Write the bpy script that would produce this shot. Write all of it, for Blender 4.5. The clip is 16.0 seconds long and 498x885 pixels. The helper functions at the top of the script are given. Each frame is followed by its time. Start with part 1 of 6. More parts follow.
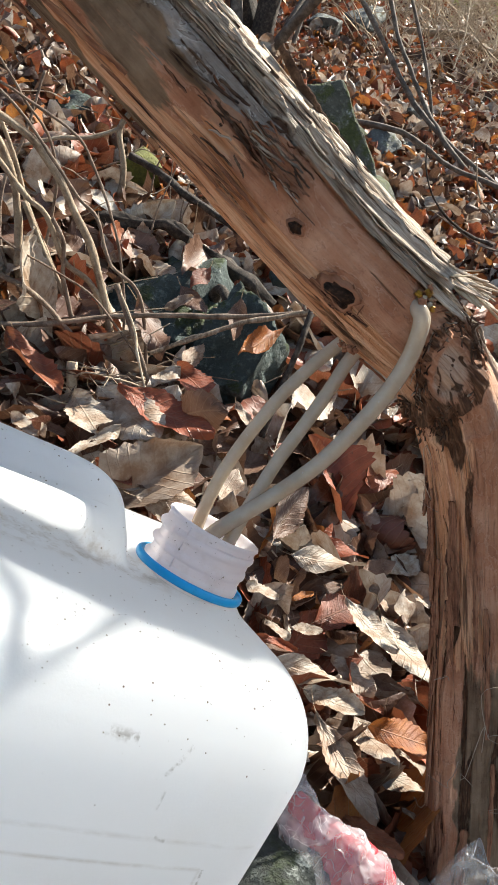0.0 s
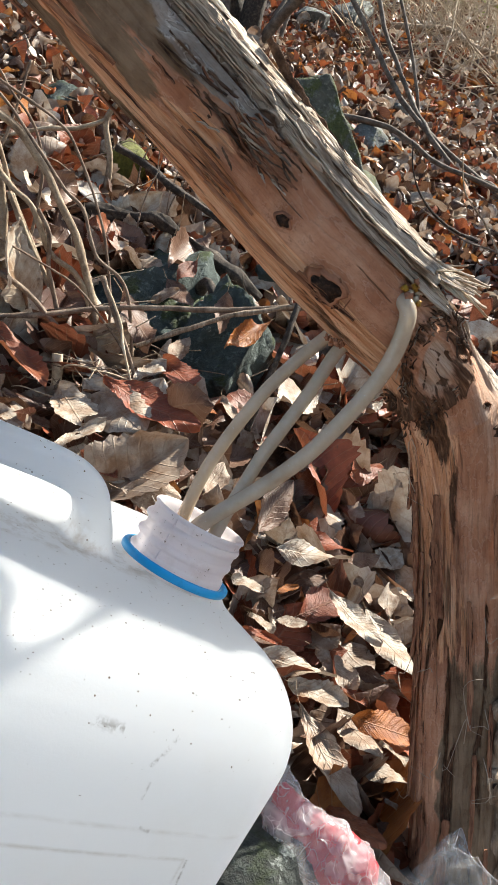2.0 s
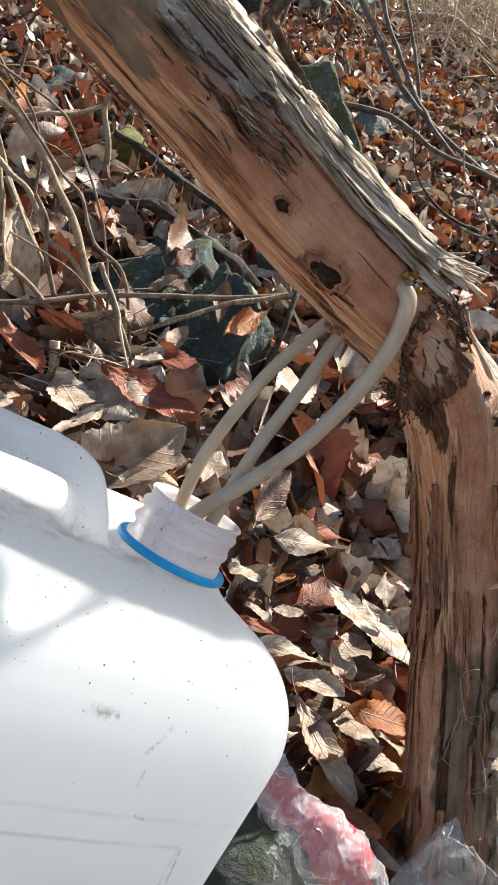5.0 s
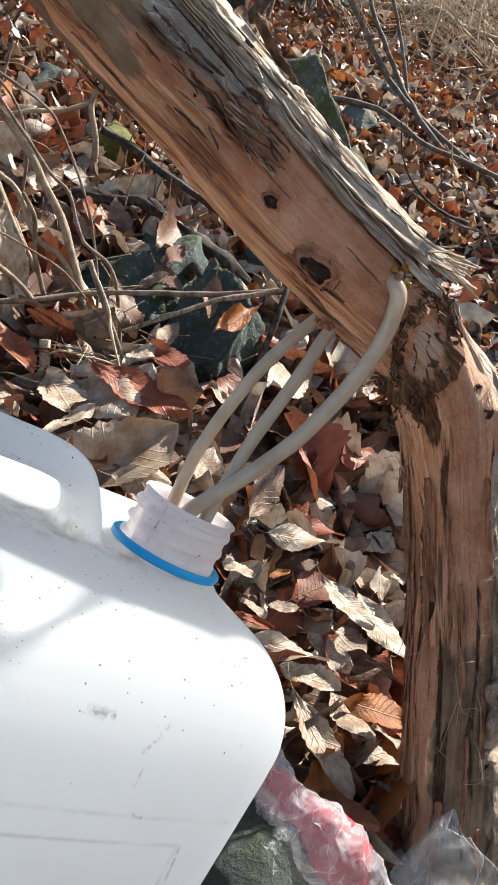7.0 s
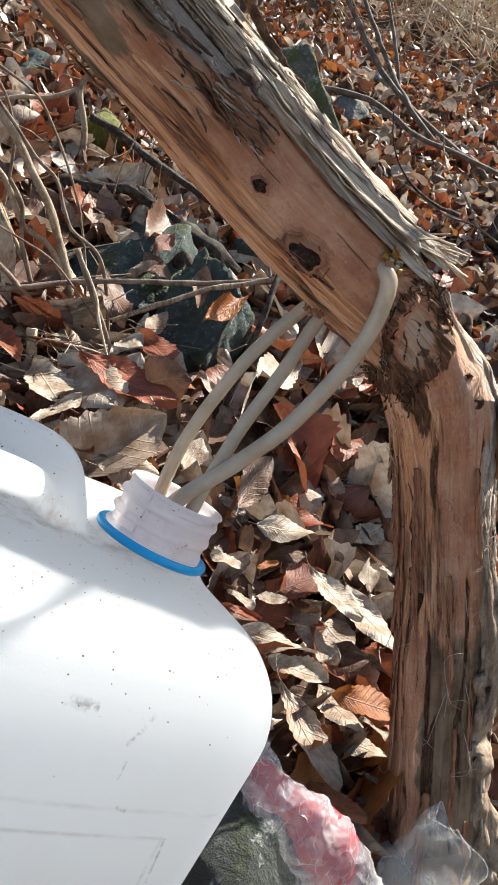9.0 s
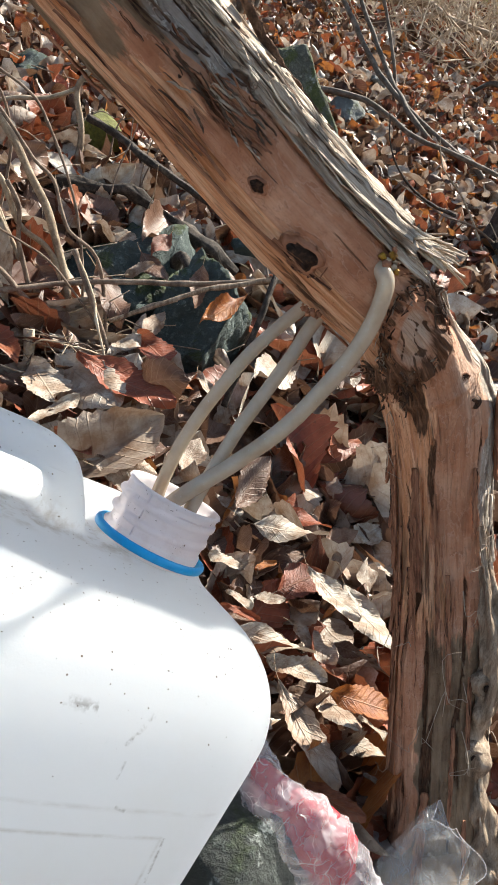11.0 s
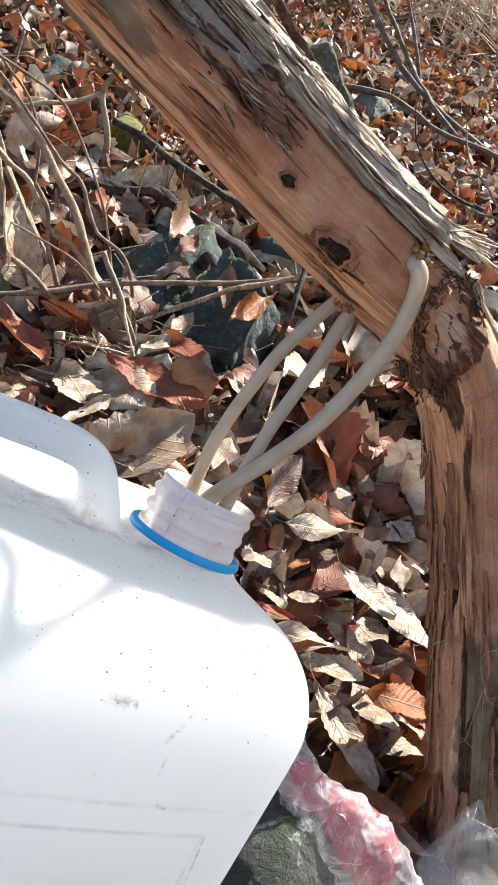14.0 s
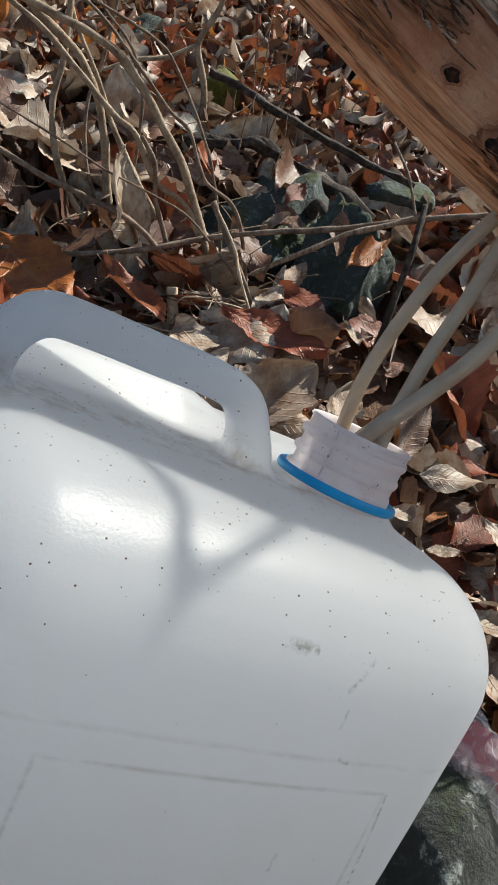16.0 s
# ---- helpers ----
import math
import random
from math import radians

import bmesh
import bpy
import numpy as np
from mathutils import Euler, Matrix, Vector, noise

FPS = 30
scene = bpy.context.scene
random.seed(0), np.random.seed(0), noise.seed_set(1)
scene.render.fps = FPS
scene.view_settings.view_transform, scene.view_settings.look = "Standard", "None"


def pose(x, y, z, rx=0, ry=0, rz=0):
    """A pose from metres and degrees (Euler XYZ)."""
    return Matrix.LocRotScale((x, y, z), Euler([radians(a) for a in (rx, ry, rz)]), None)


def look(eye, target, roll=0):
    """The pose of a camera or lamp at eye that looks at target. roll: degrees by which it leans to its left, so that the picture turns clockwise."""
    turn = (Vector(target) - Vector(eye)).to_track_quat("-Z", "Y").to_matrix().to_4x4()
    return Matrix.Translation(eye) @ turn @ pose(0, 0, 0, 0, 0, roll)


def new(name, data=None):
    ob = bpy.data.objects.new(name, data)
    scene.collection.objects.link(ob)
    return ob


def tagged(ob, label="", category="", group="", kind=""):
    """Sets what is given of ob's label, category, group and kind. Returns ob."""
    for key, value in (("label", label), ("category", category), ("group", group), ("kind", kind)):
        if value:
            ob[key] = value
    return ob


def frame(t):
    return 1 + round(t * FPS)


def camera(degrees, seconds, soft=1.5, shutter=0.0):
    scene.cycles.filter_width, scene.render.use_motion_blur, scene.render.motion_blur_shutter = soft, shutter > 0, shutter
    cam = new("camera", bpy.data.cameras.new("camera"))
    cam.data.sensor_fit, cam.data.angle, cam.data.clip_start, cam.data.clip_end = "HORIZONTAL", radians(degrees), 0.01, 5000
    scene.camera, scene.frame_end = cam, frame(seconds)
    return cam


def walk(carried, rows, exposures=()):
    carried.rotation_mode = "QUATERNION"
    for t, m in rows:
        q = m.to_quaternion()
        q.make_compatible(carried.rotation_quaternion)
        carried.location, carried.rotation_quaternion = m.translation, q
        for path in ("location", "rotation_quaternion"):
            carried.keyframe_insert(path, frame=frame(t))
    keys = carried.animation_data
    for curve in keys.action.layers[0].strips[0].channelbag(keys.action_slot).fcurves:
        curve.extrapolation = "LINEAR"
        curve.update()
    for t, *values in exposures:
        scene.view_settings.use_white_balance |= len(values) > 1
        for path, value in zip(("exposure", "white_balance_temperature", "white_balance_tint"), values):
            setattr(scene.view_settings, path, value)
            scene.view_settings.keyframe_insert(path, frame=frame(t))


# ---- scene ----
# ---- camera ----
cam = camera(35.00, 16.0, soft=0.8)
PATH = [
    (0.0, pose(0.00000, 0.00000, 0.50000, 70.0000, -0.0000, 0.0000)),
    (0.5, pose(-0.00089, -0.00266, 0.50254, 70.1085, -0.4443, -0.2354)),
    (1.0, pose(0.00102, -0.00217, 0.50191, 70.0732, -0.6296, -0.5483)),
    (1.5, pose(0.00204, -0.00078, 0.50034, 69.8310, -0.6478, -0.9142)),
    (2.0, pose(-0.00080, -0.00112, 0.49949, 69.5960, -0.6829, -0.9251)),
    (2.5, pose(-0.00354, 0.00040, 0.49731, 69.4477, -0.9180, -0.7203)),
    (3.0, pose(-0.00436, -0.00038, 0.49791, 69.2682, -1.1738, -0.5401)),
    (3.5, pose(-0.00175, -0.00092, 0.49966, 69.2300, -1.2713, -0.7134)),
    (6.0, pose(0.00045, 0.00274, 0.49550, 68.6837, -0.7706, -1.2848)),
    (6.5, pose(0.00493, 0.00016, 0.49768, 68.6424, -0.4270, -1.5063)),
    (7.0, pose(-0.00030, 0.00206, 0.49772, 68.5592, -0.4216, -1.7456)),
    (7.5, pose(-0.00269, 0.00647, 0.49452, 68.3359, -0.6219, -1.8905)),
    (8.0, pose(-0.00416, 0.00478, 0.49611, 68.2083, -0.8858, -2.1111)),
    (8.5, pose(-0.00343, 0.00537, 0.49489, 68.2153, -1.0298, -2.0885)),
    (9.0, pose(0.00113, 0.00638, 0.49368, 68.0632, -0.9187, -2.3106)),
    (11.5, pose(0.00086, 0.00534, 0.49365, 68.1319, -0.8294, -2.5642)),
    (12.0, pose(0.00649, 0.00315, 0.49628, 68.2129, -0.5297, -2.6536)),
    (12.5, pose(0.00681, 0.00524, 0.49407, 67.9365, -0.3476, -3.2474)),
    (13.0, pose(0.00599, 0.00462, 0.49443, 67.8806, 0.1324, -2.9240)),
    (13.5, pose(0.00255, 0.00409, 0.49497, 68.1499, 0.3981, -2.0860)),
    (14.0, pose(-0.00293, 0.00673, 0.49098, 68.1901, 0.5907, -1.0545)),
    (14.5, pose(-0.01536, 0.01215, 0.48220, 67.8529, 1.4395, 0.9343)),
    (15.0, pose(-0.02481, 0.01797, 0.47605, 67.5126, 3.0449, 2.4170)),
    (15.5, pose(-0.03483, 0.02217, 0.47011, 67.0603, 4.2943, 3.8703)),
    (16.0, pose(-0.03800, 0.02495, 0.46493, 66.5882, 4.7018, 3.8111)),
]
# the picture brightens and darkens as the bright can fills more or less of it
LIGHT = [(0.0, 1.51, 6750, 4), (13.2, 1.59, 6700, 4), (14.0, 1.80, 6700, 4), (14.5, 1.38, 6700, 5), (16.0, 0.80, 6700, 4)]
walk(cam, PATH, LIGHT)
# ---- end camera ----
# ---- light ----
world = bpy.data.worlds.new("world")
scene.world = world
world.use_nodes = True
SUN_DIR = Vector((0.671, 0.452, 0.588)).normalized()
sky = world.node_tree.nodes.new("ShaderNodeTexSky")
sky.sky_type, sky.sun_disc = "NISHITA", False
sky.sun_elevation = math.asin(SUN_DIR.z)
sky.sun_rotation = math.atan2(SUN_DIR.x, SUN_DIR.y)
world.node_tree.links.new(sky.outputs[0], world.node_tree.nodes["Background"].inputs[0])
world.node_tree.nodes["Background"].inputs[1].default_value = 0.082
sun_data = bpy.data.lights.new("sun", "SUN")
sun_data.energy, sun_data.angle, sun_data.color = 5.0, radians(0.55), (1.0, 0.955, 0.90)
sun = new("sun", sun_data)
sun.matrix_world = look(SUN_DIR * 20, (0, 0, 0))


# ---- materials ----
class Mat:
    """A node material with short ways to add and join nodes."""

    def __init__(self, name):
        self.m = bpy.data.materials.new(name)
        self.m.use_nodes = True
        self.n, self.l = self.m.node_tree.nodes, self.m.node_tree.links
        self.bsdf = self.n["Principled BSDF"]
        self.out = self.n["Material Output"]

    def add(self, kind, **values):
        node = self.n.new("ShaderNode" + kind)
        for key, value in values.items():
            node.inputs[key.replace("_", " ")].default_value = value
        return node

    def join(self, a, b, c, d):
        self.l.new(a.outputs[b], c.inputs[d])

    def noise(self, source, scale=(1, 1, 1), detail=6.0, rough=0.6, distortion=0.0):
        mp = self.n.new("ShaderNodeMapping")
        mp.inputs["Scale"].default_value = scale
        self.l.new(source, mp.inputs["Vector"])
        tex = self.add("TexNoise", Scale=1.0, Detail=detail, Roughness=rough, Distortion=distortion)
        self.l.new(mp.outputs[0], tex.inputs["Vector"])
        return tex.outputs["Fac"]

    def ramp(self, fac, stops, constant=False):
        node = self.n.new("ShaderNodeValToRGB")
        node.color_ramp.interpolation = "CONSTANT" if constant else "LINEAR"
        el = node.color_ramp.elements
        while len(el) < len(stops):
            el.new(0.5)
        for e, (p, c) in zip(el, stops):
            e.position = p
            e.color = (*c, 1) if len(c) == 3 else c
        self.l.new(fac, node.inputs[0])
        return node.outputs[0]

    def mix(self, fac, a, b, kind="MIX"):
        node = self.n.new("ShaderNodeMix")
        node.data_type, node.blend_type = "RGBA", kind
        for value, key in ((fac, 0), (a, 6), (b, 7)):
            if isinstance(value, (int, float)):
                node.inputs[key].default_value = value
            elif isinstance(value, tuple):
                node.inputs[key].default_value = (*value, 1)
            else:
                self.l.new(value, node.inputs[key])
        return node.outputs[2]

    def math(self, op, a, b=0.0):
        node = self.n.new("ShaderNodeMath")
        node.operation = op
        for k, value in enumerate((a, b)):
            if isinstance(value, (int, float)):
                node.inputs[k].default_value = value
            else:
                self.l.new(value, node.inputs[k])
        return node.outputs[0]

    def bump(self, height, strength=0.5, distance=0.002):
        node = self.add("Bump", Strength=strength, Distance=distance)
        self.l.new(height, node.inputs["Height"])
        self.l.new(node.outputs[0], self.bsdf.inputs["Normal"])
        return node

    def colour(self, socket):
        self.l.new(socket, self.bsdf.inputs["Base Color"])

    def coords(self, kind):
        return self.n.new("ShaderNodeTexCoord").outputs[kind]


def steps(lo, hi):
    return ((lo, (0, 0, 0)), (hi, (1, 1, 1)))


def leaf_material(name, stops, per_island=False, glow=0.13):
    """Dry leaf: colour varied from leaf to leaf, blotches, ribs, light coming through."""
    m = Mat(name)
    if per_island:
        rnd = m.n.new("ShaderNodeNewGeometry").outputs["Random Per Island"]
    else:
        rnd = m.n.new("ShaderNodeObjectInfo").outputs["Random"]
    base = m.ramp(rnd, stops)
    gen = m.coords("Object")
    blot = m.noise(gen, (55, 55, 55), 5, 0.65)
    fine = m.noise(gen, (420, 420, 420), 3, 0.6)
    col = m.mix(m.ramp(blot, steps(0.40, 0.64)), base, m.mix(1.0, base, (0.52, 0.38, 0.29), "MULTIPLY"))
    spot = m.ramp(m.noise(gen, (210, 210, 210), 4, 0.7), steps(0.62, 0.70))
    col = m.mix(m.math("MULTIPLY", spot, 0.6), col, (0.06, 0.035, 0.025))
    col = m.mix(m.math("MULTIPLY", fine, 0.35), col, (0.12, 0.07, 0.045))
    uv = m.coords("UV")
    sep = m.n.new("ShaderNodeSeparateXYZ")
    m.l.new(uv, sep.inputs[0])
    side = m.math("ABSOLUTE", sep.outputs[1])
    # ribs run forward from the midrib
    ph = m.math("MULTIPLY", m.math("SUBTRACT", sep.outputs[0], m.math("MULTIPLY", side, 0.17)), 11.0)
    rib = m.math("ABSOLUTE", m.math("SUBTRACT", m.math("FRACT", ph), 0.5))
    rib = m.ramp(rib, steps(0.0, 0.09))
    mid = m.ramp(side, steps(0.015, 0.06))
    line = m.math("MULTIPLY", rib, mid)
    col = m.mix(m.math("MULTIPLY", m.math("SUBTRACT", 1.0, line), 0.24), col, (0.30, 0.20, 0.13))
    m.colour(col)
    m.bsdf.inputs["Roughness"].default_value = 0.45
    m.bsdf.inputs["Specular IOR Level"].default_value = 0.38
    h = m.math("ADD", m.math("MULTIPLY", line, -0.26), m.math("MULTIPLY", blot, 0.9))
    m.bump(m.math("ADD", h, m.math("MULTIPLY", fine, 0.4)), 0.8, 0.0022)
    tr = m.n.new("ShaderNodeBsdfTranslucent")
    m.l.new(m.mix(0.12, col, (0.45, 0.22, 0.10), "MIX"), tr.inputs["Color"])
    mx = m.n.new("ShaderNodeMixShader")
    mx.inputs[0].default_value = glow
    m.join(m.bsdf, 0, mx, 1)
    m.join(tr, 0, mx, 2)
    m.join(mx, 0, m.out, 0)
    return m.m


PALE = ((0.0, (0.54, 0.48, 0.40)), (0.4, (0.42, 0.35, 0.28)), (0.7, (0.62, 0.56, 0.48)), (1.0, (0.36, 0.27, 0.20)))
BROWN = ((0.0, (0.13, 0.068, 0.045)), (0.5, (0.20, 0.11, 0.072)), (1.0, (0.095, 0.046, 0.034)))
RED = ((0.0, (0.33, 0.075, 0.030)), (0.5, (0.23, 0.058, 0.030)), (1.0, (0.36, 0.115, 0.048)))
ORANGE = ((0.0, (0.36, 0.090, 0.010)), (1.0, (0.40, 0.135, 0.020)))
LITTER = ((0.0, (0.54, 0.49, 0.43)), (0.14, (0.40, 0.34, 0.29)), (0.24, (0.25, 0.165, 0.12)), (0.32, (0.13, 0.066, 0.044)), (0.62, (0.080, 0.040, 0.029)),
          (0.66, (0.20, 0.052, 0.028)), (0.86, (0.33, 0.082, 0.032)), (0.90, (0.48, 0.18, 0.035)), (0.92, (0.50, 0.45, 0.38)), (1.0, (0.62, 0.57, 0.50)))
M_PALE = leaf_material("dry_pale_leaf", PALE)
M_BROWN = leaf_material("dry_brown_leaf", BROWN)
M_RED = leaf_material("dry_red_leaf", RED, glow=0.2)
M_ORANGE = leaf_material("dry_orange_leaf", ORANGE, glow=0.22)
LITTER_FAR = ((0.0, (0.60, 0.55, 0.48)), (0.16, (0.44, 0.37, 0.31)), (0.26, (0.20, 0.12, 0.085)), (0.30, (0.10, 0.052, 0.036)), (0.56, (0.06, 0.032, 0.025)),
              (0.59, (0.20, 0.048, 0.024)), (0.80, (0.37, 0.084, 0.028)), (0.83, (0.50, 0.17, 0.03)), (0.89, (0.48, 0.21, 0.05)), (0.91, (0.56, 0.50, 0.43)), (1.0, (0.66, 0.60, 0.53)))
M_LITTER_FAR = leaf_material("leaf_litter_far", LITTER_FAR, True, glow=0.22)
M_LITTER = leaf_material("leaf_litter", LITTER, True)


def soil_material():
    m = Mat("humus_soil")
    p = m.coords("Object")
    a, b = m.noise(p, (9, 9, 9), 8, 0.7), m.noise(p, (90, 90, 90), 6, 0.7)
    col = m.ramp(a, ((0.3, (0.030, 0.020, 0.014)), (0.6, (0.075, 0.045, 0.028)), (0.8, (0.13, 0.075, 0.045))))
    far = m.ramp(b, ((0.35, (0.05, 0.03, 0.02)), (0.55, (0.22, 0.10, 0.05)), (0.7, (0.36, 0.28, 0.21))))
    m.colour(m.mix(0.4, col, far))
    m.bsdf.inputs["Roughness"].default_value = 0.95
    m.bump(b, 0.8, 0.01)
    return m.m


def stone_material(name, dark, light, moss, amount):
    m = Mat(name)
    p = m.coords("Object")
    a, b, c = m.noise(p, (14, 14, 14), 8, 0.68), m.noise(p, (130, 130, 130), 6, 0.7), m.noise(p, (26, 26, 26), 6, 0.7)
    col = m.ramp(a, ((0.3, dark), (0.7, light)))
    col = m.mix(m.ramp(b, steps(0.52, 0.72)), col, tuple(v * 1.7 for v in light))
    col = m.mix(m.ramp(c, steps(0.60, 0.68)), col, (0.42, 0.45, 0.42))
    up = m.n.new("ShaderNodeSeparateXYZ")
    m.l.new(m.n.new("ShaderNodeNewGeometry").outputs["Normal"], up.inputs[0])
    grow = m.math("ADD", m.math("MULTIPLY", up.outputs[2], 0.12), m.noise(p, (22, 22, 22), 7, 0.7))
    green = m.ramp(b, ((0.3, tuple(v * 0.35 for v in moss)), (0.7, moss)))
    col = m.mix(m.ramp(grow, steps(amount, amount + 0.08)), col, green)
    m.colour(col)
    m.bsdf.inputs["Roughness"].default_value = 0.85
    m.bump(m.math("ADD", a, m.math("MULTIPLY", b, 0.6)), 1.0, 0.010)
    return m.m


M_SOIL = soil_material()
M_GREENSTONE = stone_material("green_grey_stone", (0.022, 0.031, 0.028), (0.066, 0.086, 0.078), (0.050, 0.070, 0.016), 0.58)
M_MOSSSTONE = stone_material("mossy_stone", (0.030, 0.033, 0.024), (0.13, 0.13, 0.10), (0.080, 0.095, 0.020), 0.53)
M_MOSS = stone_material("moss_cushion", (0.08, 0.08, 0.03), (0.14, 0.14, 0.05), (0.17, 0.17, 0.03), 0.35)
M_DARKSTONE = stone_material("dark_stone", (0.014, 0.016, 0.014), (0.046, 0.052, 0.046), (0.030, 0.042, 0.014), 0.65)
M_GREYSTONE = stone_material("grey_stone", (0.07, 0.075, 0.07), (0.19, 0.195, 0.18), (0.10, 0.12, 0.03), 0.66)


def bark_material():
    """Bark in thin sheets: matt red-brown, with zones of torn tan wood, grey plates and bleached ribbons, split along the grain."""
    m = Mat("peeling_bark")
    uv = m.coords("UV")
    zone = m.n.new("ShaderNodeVertexColor")
    zone.layer_name = "zone"
    sep = m.n.new("ShaderNodeSeparateColor")
    m.l.new(zone.outputs[0], sep.inputs[0])
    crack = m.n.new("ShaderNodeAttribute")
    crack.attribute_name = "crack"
    split = m.n.new("ShaderNodeAttribute")
    split.attribute_name = "split"
    p = m.coords("Object")
    fibre = m.noise(uv, (40, 1100, 1), 5, 0.65, 0.1)
    streak = m.noise(uv, (16, 240, 1), 7, 0.62, 0.2)
    fleck = m.noise(p, (420, 420, 420), 6, 0.7)
    blot = m.noise(p, (38, 38, 38), 7, 0.65)

    def slits(scale, lo, hi, shift=0.0):
        return m.ramp(m.noise(uv, scale, 4, 0.58, shift), steps(lo, hi))

    # thin sheets lying over one another, each with its own tone and a torn brink
    lay = m.math("MULTIPLY", m.noise(uv, (24, 46, 1), 8, 0.58, 0.3), 9.0)
    layer = m.math("MULTIPLY", m.math("FLOOR", lay), 0.111)
    gate = m.ramp(m.noise(uv, (26, 40, 1), 4, 0.6), steps(0.36, 0.48))
    # the dark line along each brink paints the shadow under its edge
    brink = m.math("MULTIPLY", m.ramp(m.math("FRACT", lay), ((0.0, (1, 1, 1)), (0.09, (0, 0, 0)))), gate)
    rim = m.math("MULTIPLY", m.ramp(m.math("FRACT", lay), ((0.05, (0, 0, 0)), (0.10, (1, 1, 1)), (0.24, (0, 0, 0)))), gate)
    tone = m.n.new("ShaderNodeTexWhiteNoise")
    tone.noise_dimensions = "1D"
    m.l.new(layer, tone.inputs["W"])
    soft = m.math("ADD", m.math("MULTIPLY", blot, 0.62), m.math("MULTIPLY", streak, 0.38))
    soft = m.math("ADD", soft, m.math("MULTIPLY", m.math("SUBTRACT", tone.outputs["Value"], 0.5), 0.22))
    red = m.ramp(soft, ((0.32, (0.31, 0.118, 0.061)), (0.50, (0.47, 0.218, 0.125)), (0.68, (0.60, 0.338, 0.220))))
    red = m.mix(m.math("MULTIPLY", m.ramp(fleck, steps(0.55, 0.72)), 0.45), red, (0.20, 0.09, 0.055))
    red = m.mix(m.math("MULTIPLY", m.ramp(fibre, steps(0.56, 0.74)), 0.30), red, (0.30, 0.14, 0.085))
    tan = m.ramp(streak, ((0.30, (0.38, 0.135, 0.050)), (0.44, (0.62, 0.290, 0.148)), (0.62, (0.78, 0.475, 0.300))))
    tan = m.mix(m.math("MULTIPLY", m.ramp(fibre, steps(0.52, 0.70)), 0.55), tan, (0.36, 0.15, 0.055))
    grey = m.ramp(soft, ((0.34, (0.140, 0.105, 0.088)), (0.50, (0.275, 0.225, 0.190)), (0.66, (0.45, 0.385, 0.335))))
    grey = m.mix(m.math("MULTIPLY", m.ramp(fleck, steps(0.55, 0.70)), 0.6), grey, (0.14, 0.105, 0.09))
    grey = m.mix(m.math("MULTIPLY", rim, 0.7), grey, (0.70, 0.64, 0.58))
    pale = m.ramp(streak, ((0.32, (0.24, 0.175, 0.13)), (0.46, (0.50, 0.42, 0.335)), (0.66, (0.72, 0.65, 0.56))))
    pale = m.mix(m.math("MULTIPLY", m.ramp(fibre, steps(0.52, 0.68)), 0.75), pale, (0.13, 0.095, 0.075))
    red = m.mix(m.math("MULTIPLY", rim, 0.40), red, (0.68, 0.43, 0.32))
    torn = m.math("ADD", sep.outputs[0], m.math("MULTIPLY", m.math("SUBTRACT", m.noise(uv, (17, 150, 1), 6, 0.6, 0.2), 0.5), 1.5))
    torn = m.math("MULTIPLY", m.ramp(torn, steps(0.44, 0.50)), m.ramp(sep.outputs[0], steps(0.02, 0.25)))
    col = m.mix(torn, red, tan)
    ragged = m.math("ADD", sep.outputs[1], m.math("MULTIPLY", m.math("SUBTRACT", m.noise(uv, (30, 70, 1), 8, 0.62, 0.3), 0.5), 1.7))
    ragged = m.math("MULTIPLY", m.ramp(ragged, steps(0.30, 0.34)), m.ramp(sep.outputs[1], steps(0.0, 0.25)))
    col = m.mix(ragged, col, grey)
    col = m.mix(sep.outputs[2], col, pale)
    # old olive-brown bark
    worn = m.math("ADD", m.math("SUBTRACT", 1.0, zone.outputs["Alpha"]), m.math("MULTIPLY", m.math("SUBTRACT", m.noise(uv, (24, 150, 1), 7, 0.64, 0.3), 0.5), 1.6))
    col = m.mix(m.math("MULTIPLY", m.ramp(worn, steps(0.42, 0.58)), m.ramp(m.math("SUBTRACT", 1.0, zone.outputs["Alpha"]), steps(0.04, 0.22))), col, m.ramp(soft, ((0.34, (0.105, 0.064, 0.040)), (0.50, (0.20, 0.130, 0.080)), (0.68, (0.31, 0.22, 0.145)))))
    rich = m.ramp(split.outputs["Fac"], steps(0.20, 0.60))
    long_slits = m.math("MULTIPLY", m.math("MULTIPLY", slits((11, 190, 1), 0.595, 0.655, 0.15), rich), 0.82)
    fine_slits = m.math("MULTIPLY", m.math("MULTIPLY", slits((26, 560, 1), 0.59, 0.66, 0.1), rich), 0.62)
    scratches = m.math("MULTIPLY", slits((22, 300, 1), 0.685, 0.72, 0.3), 0.75)
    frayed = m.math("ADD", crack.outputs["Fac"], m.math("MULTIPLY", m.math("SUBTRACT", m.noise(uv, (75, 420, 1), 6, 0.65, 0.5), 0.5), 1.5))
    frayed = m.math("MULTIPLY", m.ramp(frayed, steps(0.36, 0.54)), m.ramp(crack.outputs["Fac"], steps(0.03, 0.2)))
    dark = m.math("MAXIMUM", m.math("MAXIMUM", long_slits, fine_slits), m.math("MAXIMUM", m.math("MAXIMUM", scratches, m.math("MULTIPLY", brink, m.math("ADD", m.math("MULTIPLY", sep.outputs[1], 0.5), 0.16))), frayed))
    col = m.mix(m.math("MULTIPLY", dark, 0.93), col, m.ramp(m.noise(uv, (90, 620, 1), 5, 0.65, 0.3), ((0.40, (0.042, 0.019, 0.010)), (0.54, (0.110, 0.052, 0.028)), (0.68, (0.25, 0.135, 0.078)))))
    m.colour(col)
    m.bsdf.inputs["Roughness"].default_value = 0.82
    m.bsdf.inputs["Specular IOR Level"].default_value = 0.2
